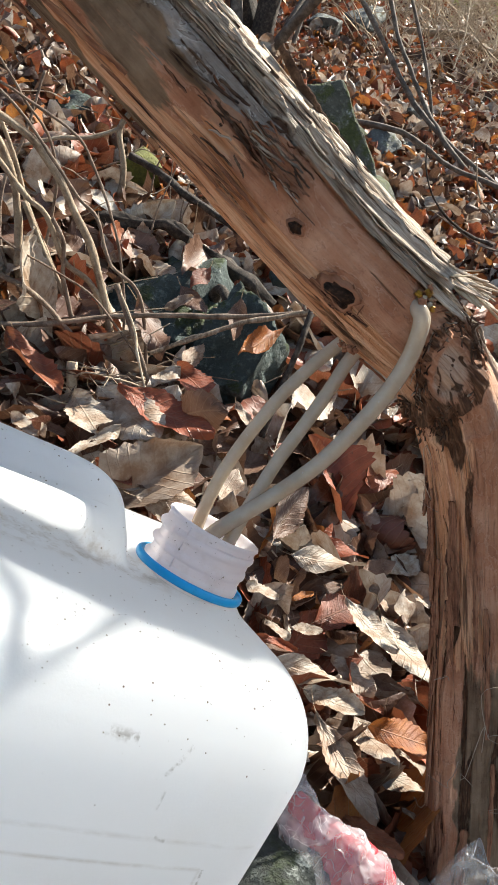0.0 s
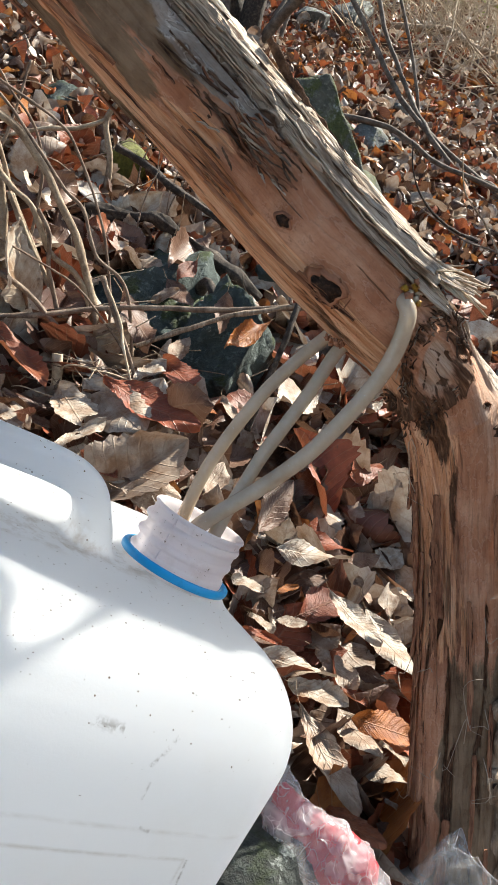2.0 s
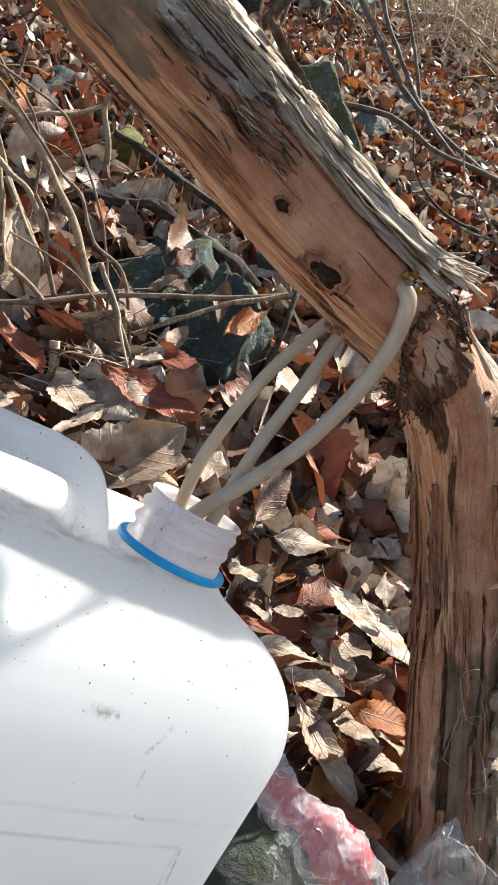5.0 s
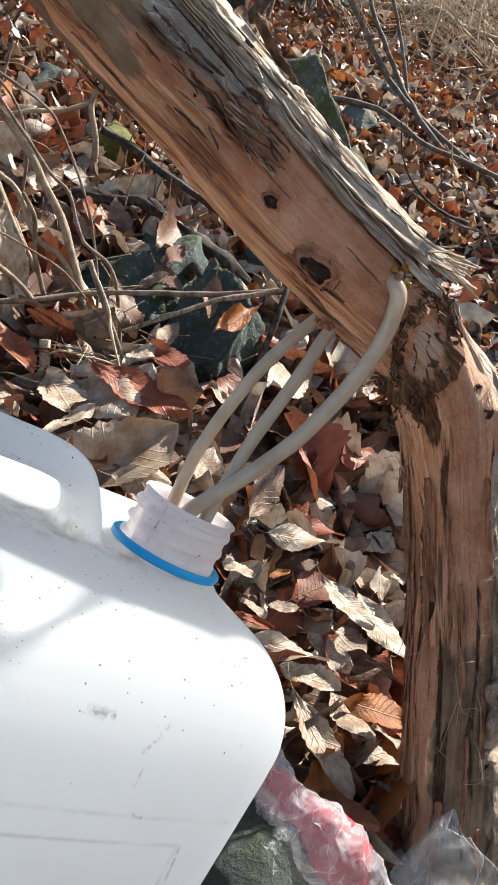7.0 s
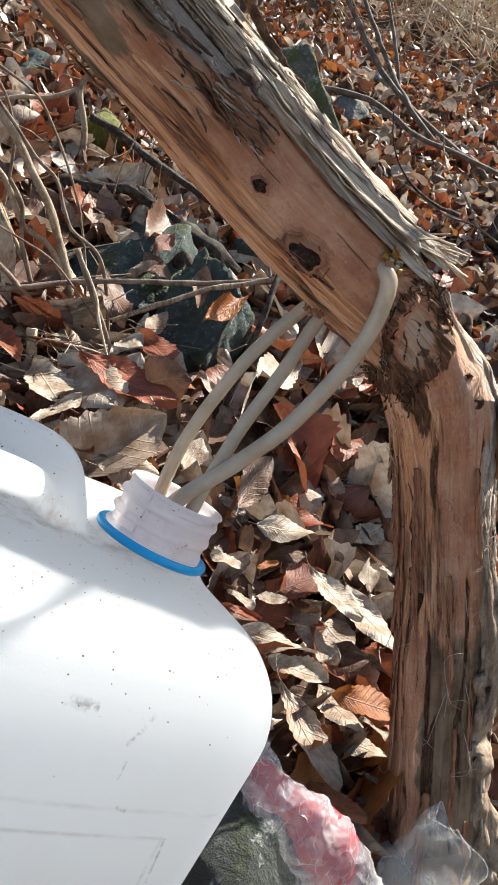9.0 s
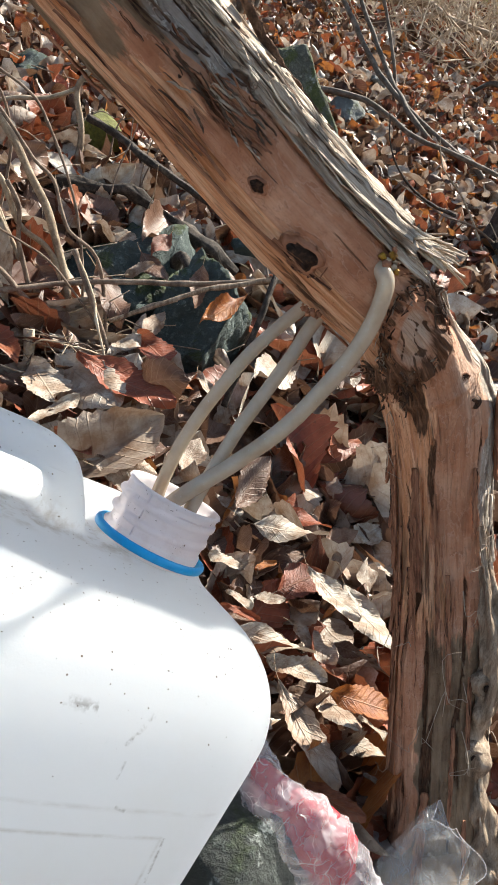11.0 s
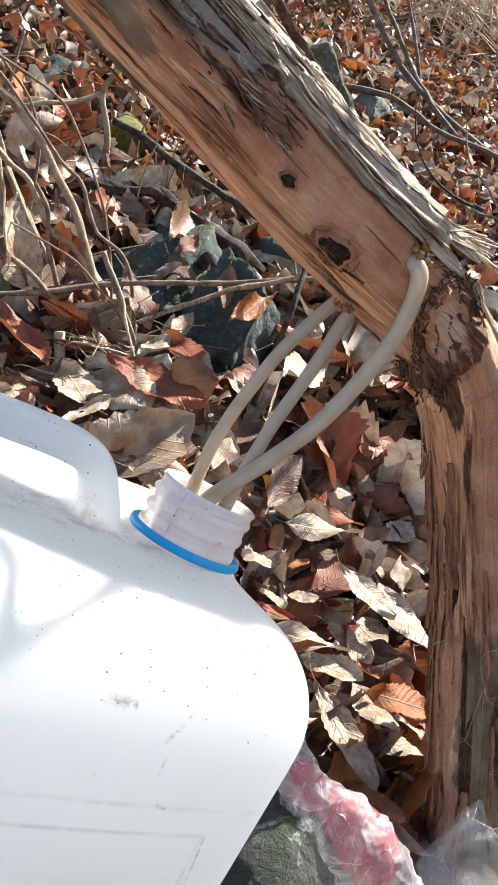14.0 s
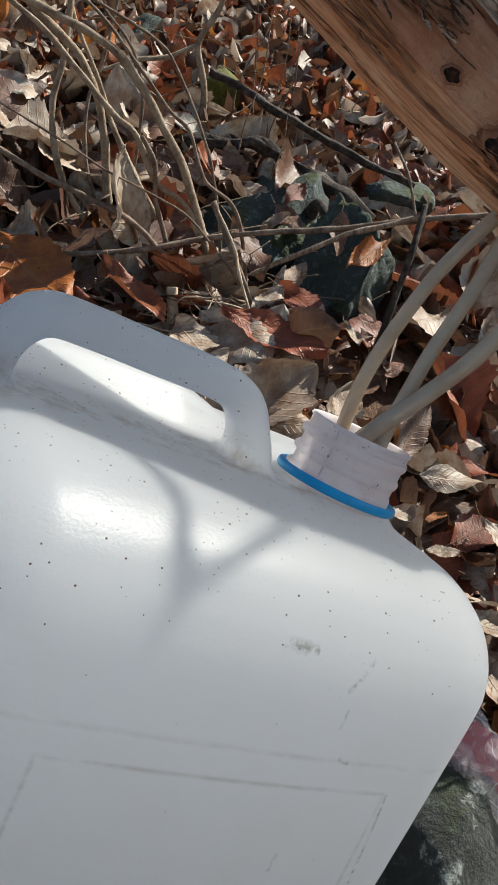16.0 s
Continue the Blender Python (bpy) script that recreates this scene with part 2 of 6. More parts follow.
    h = m.math("ADD", m.math("MULTIPLY", fibre, 0.45), m.math("ADD", m.math("MULTIPLY", fleck, 0.55), m.math("MULTIPLY", dark, -1.0)))
    h = m.math("ADD", h, m.math("ADD", m.math("MULTIPLY", streak, 0.5), m.math("MULTIPLY", layer, 3.0)))
    m.bump(h, 0.9, 0.0032)
    return m.m


def wood_material(name, dark, mid, light, scale=(60, 60, 60), rough=0.8):
    m = Mat(name)
    p = m.coords("Object")
    a, b = m.noise(p, scale, 7, 0.65), m.noise(p, tuple(v * 6 for v in scale), 5, 0.65)
    col = m.ramp(a, ((0.3, dark), (0.5, mid), (0.72, light)))
    col = m.mix(m.math("MULTIPLY", m.ramp(b, steps(0.5, 0.7)), 0.55), col, dark)
    m.colour(col)
    m.bsdf.inputs["Roughness"].default_value = rough
    m.bsdf.inputs["Specular IOR Level"].default_value = 0.25
    m.bump(m.math("ADD", a, b), 0.8, 0.002)
    return m.m


M_BARK = bark_material()


def ribbon_material(name, dark, mid, light):
    """Loose bark with its grain running along the ribbon."""
    m = Mat(name)
    uv = m.coords("UV")
    p = m.coords("Object")
    streak, fibre, blot = m.noise(uv, (30, 420, 1), 6, 0.65, 0.2), m.noise(uv, (60, 1500, 1), 5, 0.65), m.noise(p, (90, 90, 90), 6, 0.7)
    col = m.ramp(m.math("ADD", m.math("MULTIPLY", streak, 0.7), m.math("MULTIPLY", blot, 0.3)), ((0.36, dark), (0.50, mid), (0.66, light)))
    col = m.mix(m.math("MULTIPLY", m.ramp(fibre, steps(0.50, 0.66)), 0.65), col, dark)
    col = m.mix(m.ramp(m.noise(uv, (22, 330, 1), 4, 0.6, 0.1), steps(0.58, 0.64)), col, tuple(v * 0.3 for v in dark))
    m.colour(col)
    m.bsdf.inputs["Roughness"].default_value = 0.8
    m.bsdf.inputs["Specular IOR Level"].default_value = 0.25
    m.bump(m.math("ADD", streak, m.math("ADD", fibre, m.math("MULTIPLY", blot, 0.5))), 0.9, 0.0016)
    return m.m


M_STRIP = ribbon_material("loose_bark_strip", (0.15, 0.10, 0.072), (0.42, 0.335, 0.26), (0.66, 0.59, 0.50))
M_REDSTRIP = ribbon_material("red_bark_strip", (0.12, 0.045, 0.026), (0.33, 0.150, 0.085), (0.50, 0.27, 0.16))
M_ROUGH = wood_material("rough_collar_bark", (0.020, 0.012, 0.008), (0.095, 0.052, 0.033), (0.24, 0.155, 0.105), (140, 140, 140))
M_HOLE = wood_material("knot_hole_wood", (0.012, 0.008, 0.006), (0.040, 0.022, 0.015), (0.16, 0.08, 0.045), (260, 260, 260))
M_STEM = wood_material("tan_stem_bark", (0.13, 0.085, 0.055), (0.30, 0.225, 0.155), (0.45, 0.37, 0.27), (70, 70, 70))
M_DARKSTEM = wood_material("dark_branch_bark", (0.012, 0.009, 0.007), (0.045, 0.033, 0.026), (0.13, 0.10, 0.078), (130, 130, 130))
M_DARKBARK = wood_material("dark_brown_trunk_bark", (0.016, 0.011, 0.008), (0.060, 0.042, 0.032), (0.15, 0.115, 0.09), (60, 60, 60))
M_TWIG = wood_material("brown_twig_bark", (0.08, 0.055, 0.042), (0.19, 0.135, 0.10), (0.32, 0.25, 0.19), (90, 90, 90))
M_PALEWOOD = wood_material("bare_pale_wood", (0.26, 0.18, 0.11), (0.48, 0.38, 0.27), (0.62, 0.54, 0.43), (50, 50, 50))
M_GREYTRUNK = wood_material("grey_brown_trunk_bark", (0.045, 0.034, 0.027), (0.125, 0.097, 0.076), (0.24, 0.195, 0.16), (60, 60, 60))
M_DEADGREY = wood_material("weathered_grey_wood", (0.075, 0.048, 0.032), (0.30, 0.215, 0.150), (0.54, 0.44, 0.34), (210, 210, 26))
M_SAP = wood_material("dried_sap", (0.16, 0.06, 0.015), (0.42, 0.20, 0.03), (0.66, 0.44, 0.05), (300, 300, 300), 0.4)
M_GREENBUD = wood_material("young_green_leaf", (0.16, 0.20, 0.03), (0.28, 0.33, 0.06), (0.42, 0.46, 0.12), (60, 60, 60))


# worn streaks on the can's front: ends across and up, width, strength
SCUFFS = ((-0.0785, -0.0490, -0.0625, -0.0497, 0.0030, 0.6), (-0.0453, -0.061, -0.0356, -0.0486, 0.0014, 0.55), (-0.0549, -0.0699, -0.0525, -0.0671, 0.0012, 0.6), (-0.0417, -0.0670, -0.0417, -0.0760, 0.0010, 0.5),
          (-0.0026, -0.100, 0.0012, -0.142, 0.0011, 0.75), (-0.0433, -0.128, -0.0433, -0.136, 0.0012, 0.5), (-0.036, -0.087, -0.030, -0.0885, 0.0012, 0.5))


def can_material():
    """White polyethylene with specks of dirt near the top, a few scuffs and a faint brown film."""
    m = Mat("white_polyethylene")
    p = m.coords("Object")
    sep = m.n.new("ShaderNodeSeparateXYZ")
    m.l.new(p, sep.inputs[0])
    film = m.noise(p, (16, 16, 16), 6, 0.6)
    col = m.mix(m.math("MULTIPLY", m.ramp(film, steps(0.50, 0.78)), 0.22), (0.795, 0.812, 0.834), (0.71, 0.685, 0.63))
    vor = m.n.new("ShaderNodeTexVoronoi")
    vor.inputs["Scale"].default_value = 560
    wob = m.noise(p, (900, 900, 900), 2, 0.6)
    m.l.new(p, vor.inputs["Vector"])
    pick = m.n.new("ShaderNodeSeparateColor")
    m.l.new(vor.outputs["Color"], pick.inputs[0])
    clump = m.noise(p, (30, 30, 30), 4, 0.6)
    few = m.math("GREATER_THAN", m.math("ADD", pick.outputs[0], m.math("MULTIPLY", clump, 0.60)), 0.99)
    size = m.math("MULTIPLY", m.math("POWER", pick.outputs[1], 4.0), 0.24)
    dot = m.math("LESS_THAN", m.math("ADD", vor.outputs["Distance"], m.math("MULTIPLY", wob, 0.16)), m.math("ADD", size, 0.13))
    high = m.ramp(m.math("ADD", sep.outputs[2], 0.5), ((0.43, (0.0, 0.0, 0.0)), (0.485, (1, 1, 1))))
    col = m.mix(m.math("MULTIPLY", m.math("MULTIPLY", few, dot), m.math("GREATER_THAN", m.math("ADD", pick.outputs[2], high), 0.95)), col, (0.15, 0.10, 0.07))
    # grime caught in the hollows round the handle and the neck
    gr = m.math("MULTIPLY", m.ramp(m.noise(p, (70, 70, 70), 6, 0.7), steps(0.47, 0.66)), m.ramp(m.math("ADD", sep.outputs[2], 0.5), ((0.472, (0, 0, 0)), (0.480, (1, 1, 1)), (0.484, (1, 1, 1)), (0.494, (0, 0, 0)))))
    band = m.ramp(m.math("ABSOLUTE", m.math("SUBTRACT", sep.outputs[1], 0.02)), ((0.010, (1, 1, 1)), (0.022, (0, 0, 0))))
    col = m.mix(m.math("MULTIPLY", m.math("MULTIPLY", gr, band), 0.5), col, (0.30, 0.22, 0.13))
    # scuffs
    sc = m.noise(p, (24, 24, 75), 5, 0.7, 0.6)
    where = m.noise(p, (13, 13, 13), 2, 0.5)
    scuff = m.math("MULTIPLY", m.ramp(sc, steps(0.64, 0.70)), m.ramp(where, steps(0.56, 0.64)))
    col = m.mix(m.math("MULTIPLY", scuff, 0.45), col, (0.42, 0.41, 0.40))
    scrub = m.ramp(m.noise(p, (240, 240, 240), 5, 0.75), steps(0.46, 0.60))
    for ax0, az0, ax1, az1, wide, dark in SCUFFS:
        # a worn streak on the front, from one end to the other
        ln = math.hypot(ax1 - ax0, az1 - az0)
        ux, uz = (ax1 - ax0) / ln, (az1 - az0) / ln
        dx, dz = m.math("SUBTRACT", sep.outputs[0], (ax0 + ax1) / 2), m.math("SUBTRACT", sep.outputs[2], (az0 + az1) / 2)
        al = m.math("ABSOLUTE", m.math("ADD", m.math("MULTIPLY", dx, ux), m.math("MULTIPLY", dz, uz)))
        ac = m.math("ABSOLUTE", m.math("SUBTRACT", m.math("MULTIPLY", dz, ux), m.math("MULTIPLY", dx, uz)))
        inside = m.math("MULTIPLY", m.math("LESS_THAN", al, ln / 2), m.ramp(m.math("MULTIPLY", ac, 100.0), ((0.0, (1, 1, 1)), (wide * 100, (0, 0, 0)))))
        inside = m.math("MULTIPLY", m.math("MULTIPLY", inside, scrub), m.math("LESS_THAN", sep.outputs[1], -0.03))
        col = m.mix(m.math("MULTIPLY", inside, dark), col, (0.22, 0.20, 0.18))
    m.bsdf.inputs["Roughness"].default_value = 0.30
    # moulded outline of the front panel
    ax = m.math("ABSOLUTE", m.math("ADD", sep.outputs[0], 0.0762))
    inx = m.math("LESS_THAN", ax, 0.0718)
    below = m.math("LESS_THAN", sep.outputs[2], -0.0995)
    near = m.math("LESS_THAN", sep.outputs[1], -0.070)

    def band_at(value, centre, wide):
        return m.ramp(m.math("MULTIPLY", m.math("ABSOLUTE", m.math("SUBTRACT", value, centre)), 100.0), ((0.0, (1, 1, 1)), (wide * 100, (0, 0, 0))))

    top_line = m.math("MULTIPLY", band_at(sep.outputs[2], -0.100, 0.0013), inx)
    side_line = m.math("MULTIPLY", band_at(ax, 0.0718, 0.0013), below)
    upper_line = m.math("MULTIPLY", band_at(sep.outputs[2], -0.088, 0.0016), m.math("LESS_THAN", ax, 0.098))
    panel = m.math("MULTIPLY", m.math("MAXIMUM", m.math("MAXIMUM", top_line, side_line), m.math("MULTIPLY", upper_line, 0.6)), near)
    worn = m.ramp(m.noise(p, (60, 60, 160), 5, 0.7), steps(0.36, 0.62))
    col = m.mix(m.math("MULTIPLY", m.math("MULTIPLY", panel, worn), 0.42), col, (0.38, 0.34, 0.29))
    m.colour(col)
    h = m.math("ADD", m.math("MULTIPLY", m.noise(p, (620, 620, 620), 4, 0.65), 2.2), m.math("ADD", m.math("MULTIPLY", film, 2.0), m.math("MULTIPLY", panel, 5.0)))
    m.bump(h, 0.14, 0.001)
    # light spreads sideways in the milky plastic, and the thin wall lets daylight through
    m.bsdf.inputs["Subsurface Weight"].default_value = 0.9
    m.bsdf.inputs["Subsurface Radius"].default_value = (1.0, 1.0, 1.0)
    m.bsdf.inputs["Subsurface Scale"].default_value = 0.022
    tr = m.n.new("ShaderNodeBsdfTranslucent")
    m.l.new(m.mix(1.0, col, (1.0, 1.0, 1.0), "MULTIPLY"), tr.inputs["Color"])
    mx = m.n.new("ShaderNodeMixShader")
    mx.inputs[0].default_value = 0.76
    m.join(m.bsdf, 0, mx, 1)
    m.join(tr, 0, mx, 2)
    m.join(mx, 0, m.out, 0)
    return m.m


def plain(name, colour, rough=0.5, speck=0.0, **more):
    m = Mat(name)
    p = m.coords("Object")
    n = m.noise(p, (220, 220, 220), 5, 0.65)
    m.colour(m.mix(m.math("MULTIPLY", m.ramp(n, steps(0.55, 0.72)), 0.3 + speck), colour, tuple(v * 0.45 for v in colour)))
    m.bsdf.inputs["Roughness"].default_value = rough
    for key, value in more.items():
        m.bsdf.inputs[key.replace("_", " ")].default_value = value
    m.bump(n, 0.15, 0.0008)
    return m.m


def film_material(name, tint, clear, shine=0.1, lines=1.0):
    """Thin crumpled plastic film: mostly clear, milky on the folds, with painted-bright hard creases."""
    m = Mat(name)
    m.bsdf.inputs["Roughness"].default_value = shine
    m.bsdf.inputs["Specular IOR Level"].default_value = 0.8
    p = m.coords("Object")
    n = m.noise(p, (48, 48, 48), 3, 0.5, 0.8)
    warp = m.n.new("ShaderNodeMapping")
    warp.inputs["Rotation"].default_value = (0.4, 0.9, 0.3)
    warp.inputs["Scale"].default_value = (1.0, 0.30, 1.0)
    shift = m.n.new("ShaderNodeVectorMath")
    shift.operation = "ADD"
    wig = m.n.new("ShaderNodeVectorMath")
    wig.operation = "SCALE"
    wig.inputs["Scale"].default_value = 0.012
    wn = m.add("TexNoise", Scale=70.0, Detail=2.0)
    m.l.new(p, wn.inputs["Vector"])
    m.l.new(wn.outputs["Color"], wig.inputs[0])
    m.l.new(p, shift.inputs[0])
    m.l.new(wig.outputs[0], shift.inputs[1])
    m.l.new(shift.outputs[0], warp.inputs["Vector"])

    def facets(scale, wide):
        v = m.n.new("ShaderNodeTexVoronoi")
        v.feature = "DISTANCE_TO_EDGE"
        v.inputs["Scale"].default_value = scale
        m.l.new(warp.outputs[0], v.inputs["Vector"])
        return m.ramp(v.outputs["Distance"], ((0.0, (1, 1, 1)), (wide, (0, 0, 0))))

    some = m.ramp(m.noise(p, (110, 110, 110), 2, 0.5), steps(0.42, 0.56))
    crease = m.math("MAXIMUM", m.math("MULTIPLY", facets(75, 0.036), some), m.math("MULTIPLY", m.math("MULTIPLY", facets(150, 0.045), some), 0.5))
    crease = m.math("MULTIPLY", crease, lines)
    # shine along the creases is put into the colour as near-white
    m.colour(m.mix(crease, tint, (0.95, 0.95, 0.97)))
    m.bump(m.math("ADD", n, m.math("MULTIPLY", crease, 0.25)), 0.7, 0.004)
    tr = m.n.new("ShaderNodeBsdfTransparent")
    sc = m.n.new("ShaderNodeBsdfTranslucent")
    sc.inputs["Color"].default_value = (*tint, 1)
    a, b = m.n.new("ShaderNodeMixShader"), m.n.new("ShaderNodeMixShader")
    a.inputs[0].default_value = 0.35
    m.join(m.bsdf, 0, a, 1)
    m.join(sc, 0, a, 2)
    milky = m.math("MULTIPLY", m.ramp(n, steps(0.48, 0.70)), 0.35)
    m.l.new(m.math("SUBTRACT", clear, m.math("ADD", milky, m.math("MULTIPLY", crease, 0.35))), b.inputs[0])
    m.join(a, 0, b, 1)
    m.join(tr, 0, b, 2)
    m.join(b, 0, m.out, 0)
    return m.m


def tube_material():
    """Cloudy vinyl tube, lets light through."""
    m = Mat("cloudy_vinyl")
    p = m.coords("Object")
    n = m.noise(p, (70, 70, 70), 5, 0.6)
    sp = m.noise(p, (420, 420, 420), 2, 0.5)
    col = m.ramp(n, ((0.3, (0.62, 0.50, 0.37)), (0.7, (0.76, 0.66, 0.53))))
    col = m.mix(m.ramp(sp, steps(0.70, 0.76)), col, (0.75, 0.72, 0.66))
    m.colour(col)
    m.bsdf.inputs["Roughness"].default_value = 0.16
    m.bsdf.inputs["Specular IOR Level"].default_value = 0.7
    m.bsdf.inputs["Coat Weight"].default_value = 0.25
    tr = m.n.new("ShaderNodeBsdfTranslucent")
    m.l.new(col, tr.inputs["Color"])
    cl = m.n.new("ShaderNodeBsdfTransparent")
    cl.inputs["Color"].default_value = (0.82, 0.78, 0.72, 1)
    a, b = m.n.new("ShaderNodeMixShader"), m.n.new("ShaderNodeMixShader")
    a.inputs[0].default_value = 0.35
    b.inputs[0].default_value = 0.28
    m.join(m.bsdf, 0, a, 1)
    m.join(tr, 0, a, 2)
    m.join(a, 0, b, 1)
    m.join(cl, 0, b, 2)
    m.join(b, 0, m.out, 0)
    return m.m


M_CAN = can_material()


def neck_material():
    """Milky plastic that glows with the light behind it, with specks of dirt."""
    m = Mat("white_neck_plastic")
    p = m.coords("Object")
    n = m.noise(p, (120, 120, 120), 5, 0.65)
    col = m.mix(m.math("MULTIPLY", m.ramp(n, steps(0.52, 0.72)), 0.4), (0.92, 0.875, 0.875), (0.74, 0.66, 0.62))
    col = m.mix(m.math("MULTIPLY", m.ramp(m.noise(p, (330, 330, 330), 4, 0.7), steps(0.665, 0.70)), 0.85), col, (0.14, 0.09, 0.05))
    m.colour(col)
    m.bsdf.inputs["Roughness"].default_value = 0.3
    m.bump(n, 0.15, 0.0008)
    tr = m.n.new("ShaderNodeBsdfTranslucent")
    m.l.new(col, tr.inputs["Color"])
    mx = m.n.new("ShaderNodeMixShader")
    mx.inputs[0].default_value = 0.68
    m.join(m.bsdf, 0, mx, 1)
    m.join(tr, 0, mx, 2)
    m.join(mx, 0, m.out, 0)
    return m.m


M_NECK = neck_material()
M_BLUE = plain("blue_seal_plastic", (0.0, 0.34, 0.70), 0.35)
M_TUBE = tube_material()
M_FILM = film_material("milky_bag_film", (0.74, 0.69, 0.72), 0.74)
M_CLEAR = film_material("clear_bag_film", (0.66, 0.66, 0.66), 0.91, 0.07, 0.5)
M_REDBAG = plain("red_plastic", (0.38, 0.020, 0.032), 0.5)


# ---- building helpers ----
def part(name, bm, material, parent, label=""):
    """Links a bmesh as one mesh object under a thing or a part."""
    me = bpy.data.meshes.new(name)
    bm.to_mesh(me)
    bm.free()
    return part_mesh(name, me, material, parent, label)


def part_mesh(name, me, material, parent, label="", smooth=True):
    if not me.materials:
        me.materials.append(material)
    me.polygons.foreach_set("use_smooth", [smooth] * len(me.polygons))
    ob = new(name, me)
    ob.parent = parent
    return tagged(ob, label)


def empty(name, m=None):
    ob = new(name)
    ob.empty_display_size = 0.02
    if m is not None:
        ob.matrix_world = m
    return ob


def grid_mesh(name, rings, closed_u=True, caps=True, uv=None):
    """A mesh from rings of points (each an n x 3 array), joined one to the next."""
    nr, nc = len(rings), len(rings[0])
    verts = np.concatenate(rings).tolist()
    faces = []
    for i in range(nr - 1):
        for j in range(nc if closed_u else nc - 1):
            k = (j + 1) % nc
            faces.append((i * nc + j, i * nc + k, (i + 1) * nc + k, (i + 1) * nc + j))
    if caps and closed_u:
        verts += [np.mean(rings[0], 0).tolist(), np.mean(rings[-1], 0).tolist()]
        a, b = nr * nc, nr * nc + 1
        for j in range(nc):
            k = (j + 1) % nc
            faces.append((a, k, j))
            faces.append((b, (nr - 1) * nc + j, (nr - 1) * nc + k))
    me = bpy.data.meshes.new(name)
    me.from_pydata(verts, [], faces)
    if uv is not None:
        layer = me.uv_layers.new(name="UVMap")
        for li, loop in enumerate(me.loops):
            layer.data[li].uv = uv[min(loop.vertex_index, len(uv) - 1)]
    me.update()
    return me


def spline(points, n):
    """n points evenly along a smooth curve through the given points, with their run along it (0 to 1)."""
    p = [Vector(q) for q in points]
    p = [p[0] * 2 - p[1]] + p + [p[-1] * 2 - p[-2]]
    out = []
    for i in range(1, len(p) - 2):
        a, b, c, d = p[i - 1 : i + 3]
        for k in range(24):
            t = k / 24
            out.append(0.5 * ((2 * b) + (c - a) * t + (2 * a - 5 * b + 4 * c - d) * t * t + (3 * b - a - 3 * c + d) * t**3))
    out.append(p[-2])
    arr = np.array([tuple(v) for v in out])
    run = np.r_[0, np.cumsum(np.linalg.norm(np.diff(arr, axis=0), axis=1))]
    s = np.linspace(0, run[-1], n)
    return np.stack([np.interp(s, run, arr[:, k]) for k in range(3)], 1), s


def frames_along(path, front=(0, -1, 0)):
    tan = np.gradient(path, axis=0)
    tan /= np.linalg.norm(tan, axis=1)[:, None]
    a = np.array(front) - tan * (tan @ np.array(front))[:, None]
    a /= np.linalg.norm(a, axis=1)[:, None] + 1e-9
    return tan, a, np.cross(tan, a)


def n3(x, y, z):
    return noise.noise(Vector((x, y, z)))


def stem_mesh(name, points, r0, r1, rough=0.12, sides=9, n=None, seed=0.0, knots=0.0):
    """A tapering, slightly knobbly stem along a smooth line."""
    length = sum((Vector(b) - Vector(a)).length for a, b in zip(points, points[1:]))
    n = n or max(8, min(70, int(length / max(r0, 0.002) / 1.3)))
    path, s = spline(points, n)
    tan, a, b = frames_along(path, (0.1, -1, 0.05))
    ang = np.linspace(0, 2 * math.pi, sides, endpoint=False)
    rings = []
    for i in range(n):
        f = i / (n - 1)
        r = r0 + (r1 - r0) * f
        bulge = 1 + knots * max(0.0, n3(s[i] / (r0 * 9), seed, 3.3)) * 1.6
        rad = np.array([r * bulge * (1 + rough * n3(math.cos(w) * 1.3 + seed, math.sin(w) * 1.3, s[i] / (r0 * 4))) for w in ang])
        wob = 0.25 * r0 * np.array([n3(s[i] / (r0 * 8), seed + 7, 0), n3(s[i] / (r0 * 8), seed + 17, 0), n3(s[i] / (r0 * 8), seed + 27, 0)])
        rings.append(path[i] + wob + rad[:, None] * (np.cos(ang)[:, None] * a[i] + np.sin(ang)[:, None] * b[i]))
    return grid_mesh(name, rings)


def stem(name, points, r0, r1, material, label, category, rough=0.12, seed=0.0, knots=0.3, group="", sides=9, parent=None):
    me = stem_mesh(name, points, r0, r1, rough, sides, seed=seed, knots=knots)
    ob = part_mesh(name, me, material, parent, label)
    if parent is None:
        tagged(ob, label, category, group)
    return ob


# ---- the slope ----
def ground_z(x, y):
    """Height of the hillside: it climbs away from the path and falls to one side."""
    ye = min(y, 2.2)
    z = -0.14 + 0.488 * ye - 0.033 * ye * ye if ye > -2 else -1.248 + 0.62 * (ye + 2) * math.exp(0.12 * (ye + 2))
    if y > 2.2:
        z += 0.343 * 60 * math.tanh((y - 2.2) / 60)
    z -= 0.42 * 2.5 * math.tanh(x / 2.5)
    z -= 0.17 * math.exp(-(((x + 0.2) / 0.2) ** 2) - ((y - 0.2) / 0.18) ** 2)
    z += 0.05 * math.exp(-(((x - 0.11) / 0.15) ** 2) - ((y - 0.40) / 0.10) ** 2)
    far = min(1.0, max(0.0, (math.hypot(x, y) - 3.0) / 12))
    z += 0.022 * n3(x * 2.6, y * 2.6, 0.5) + 0.010 * n3(x * 9, y * 9, 4.5) + far * 0.5 * n3(x * 0.3, y * 0.3, 9)
    return z


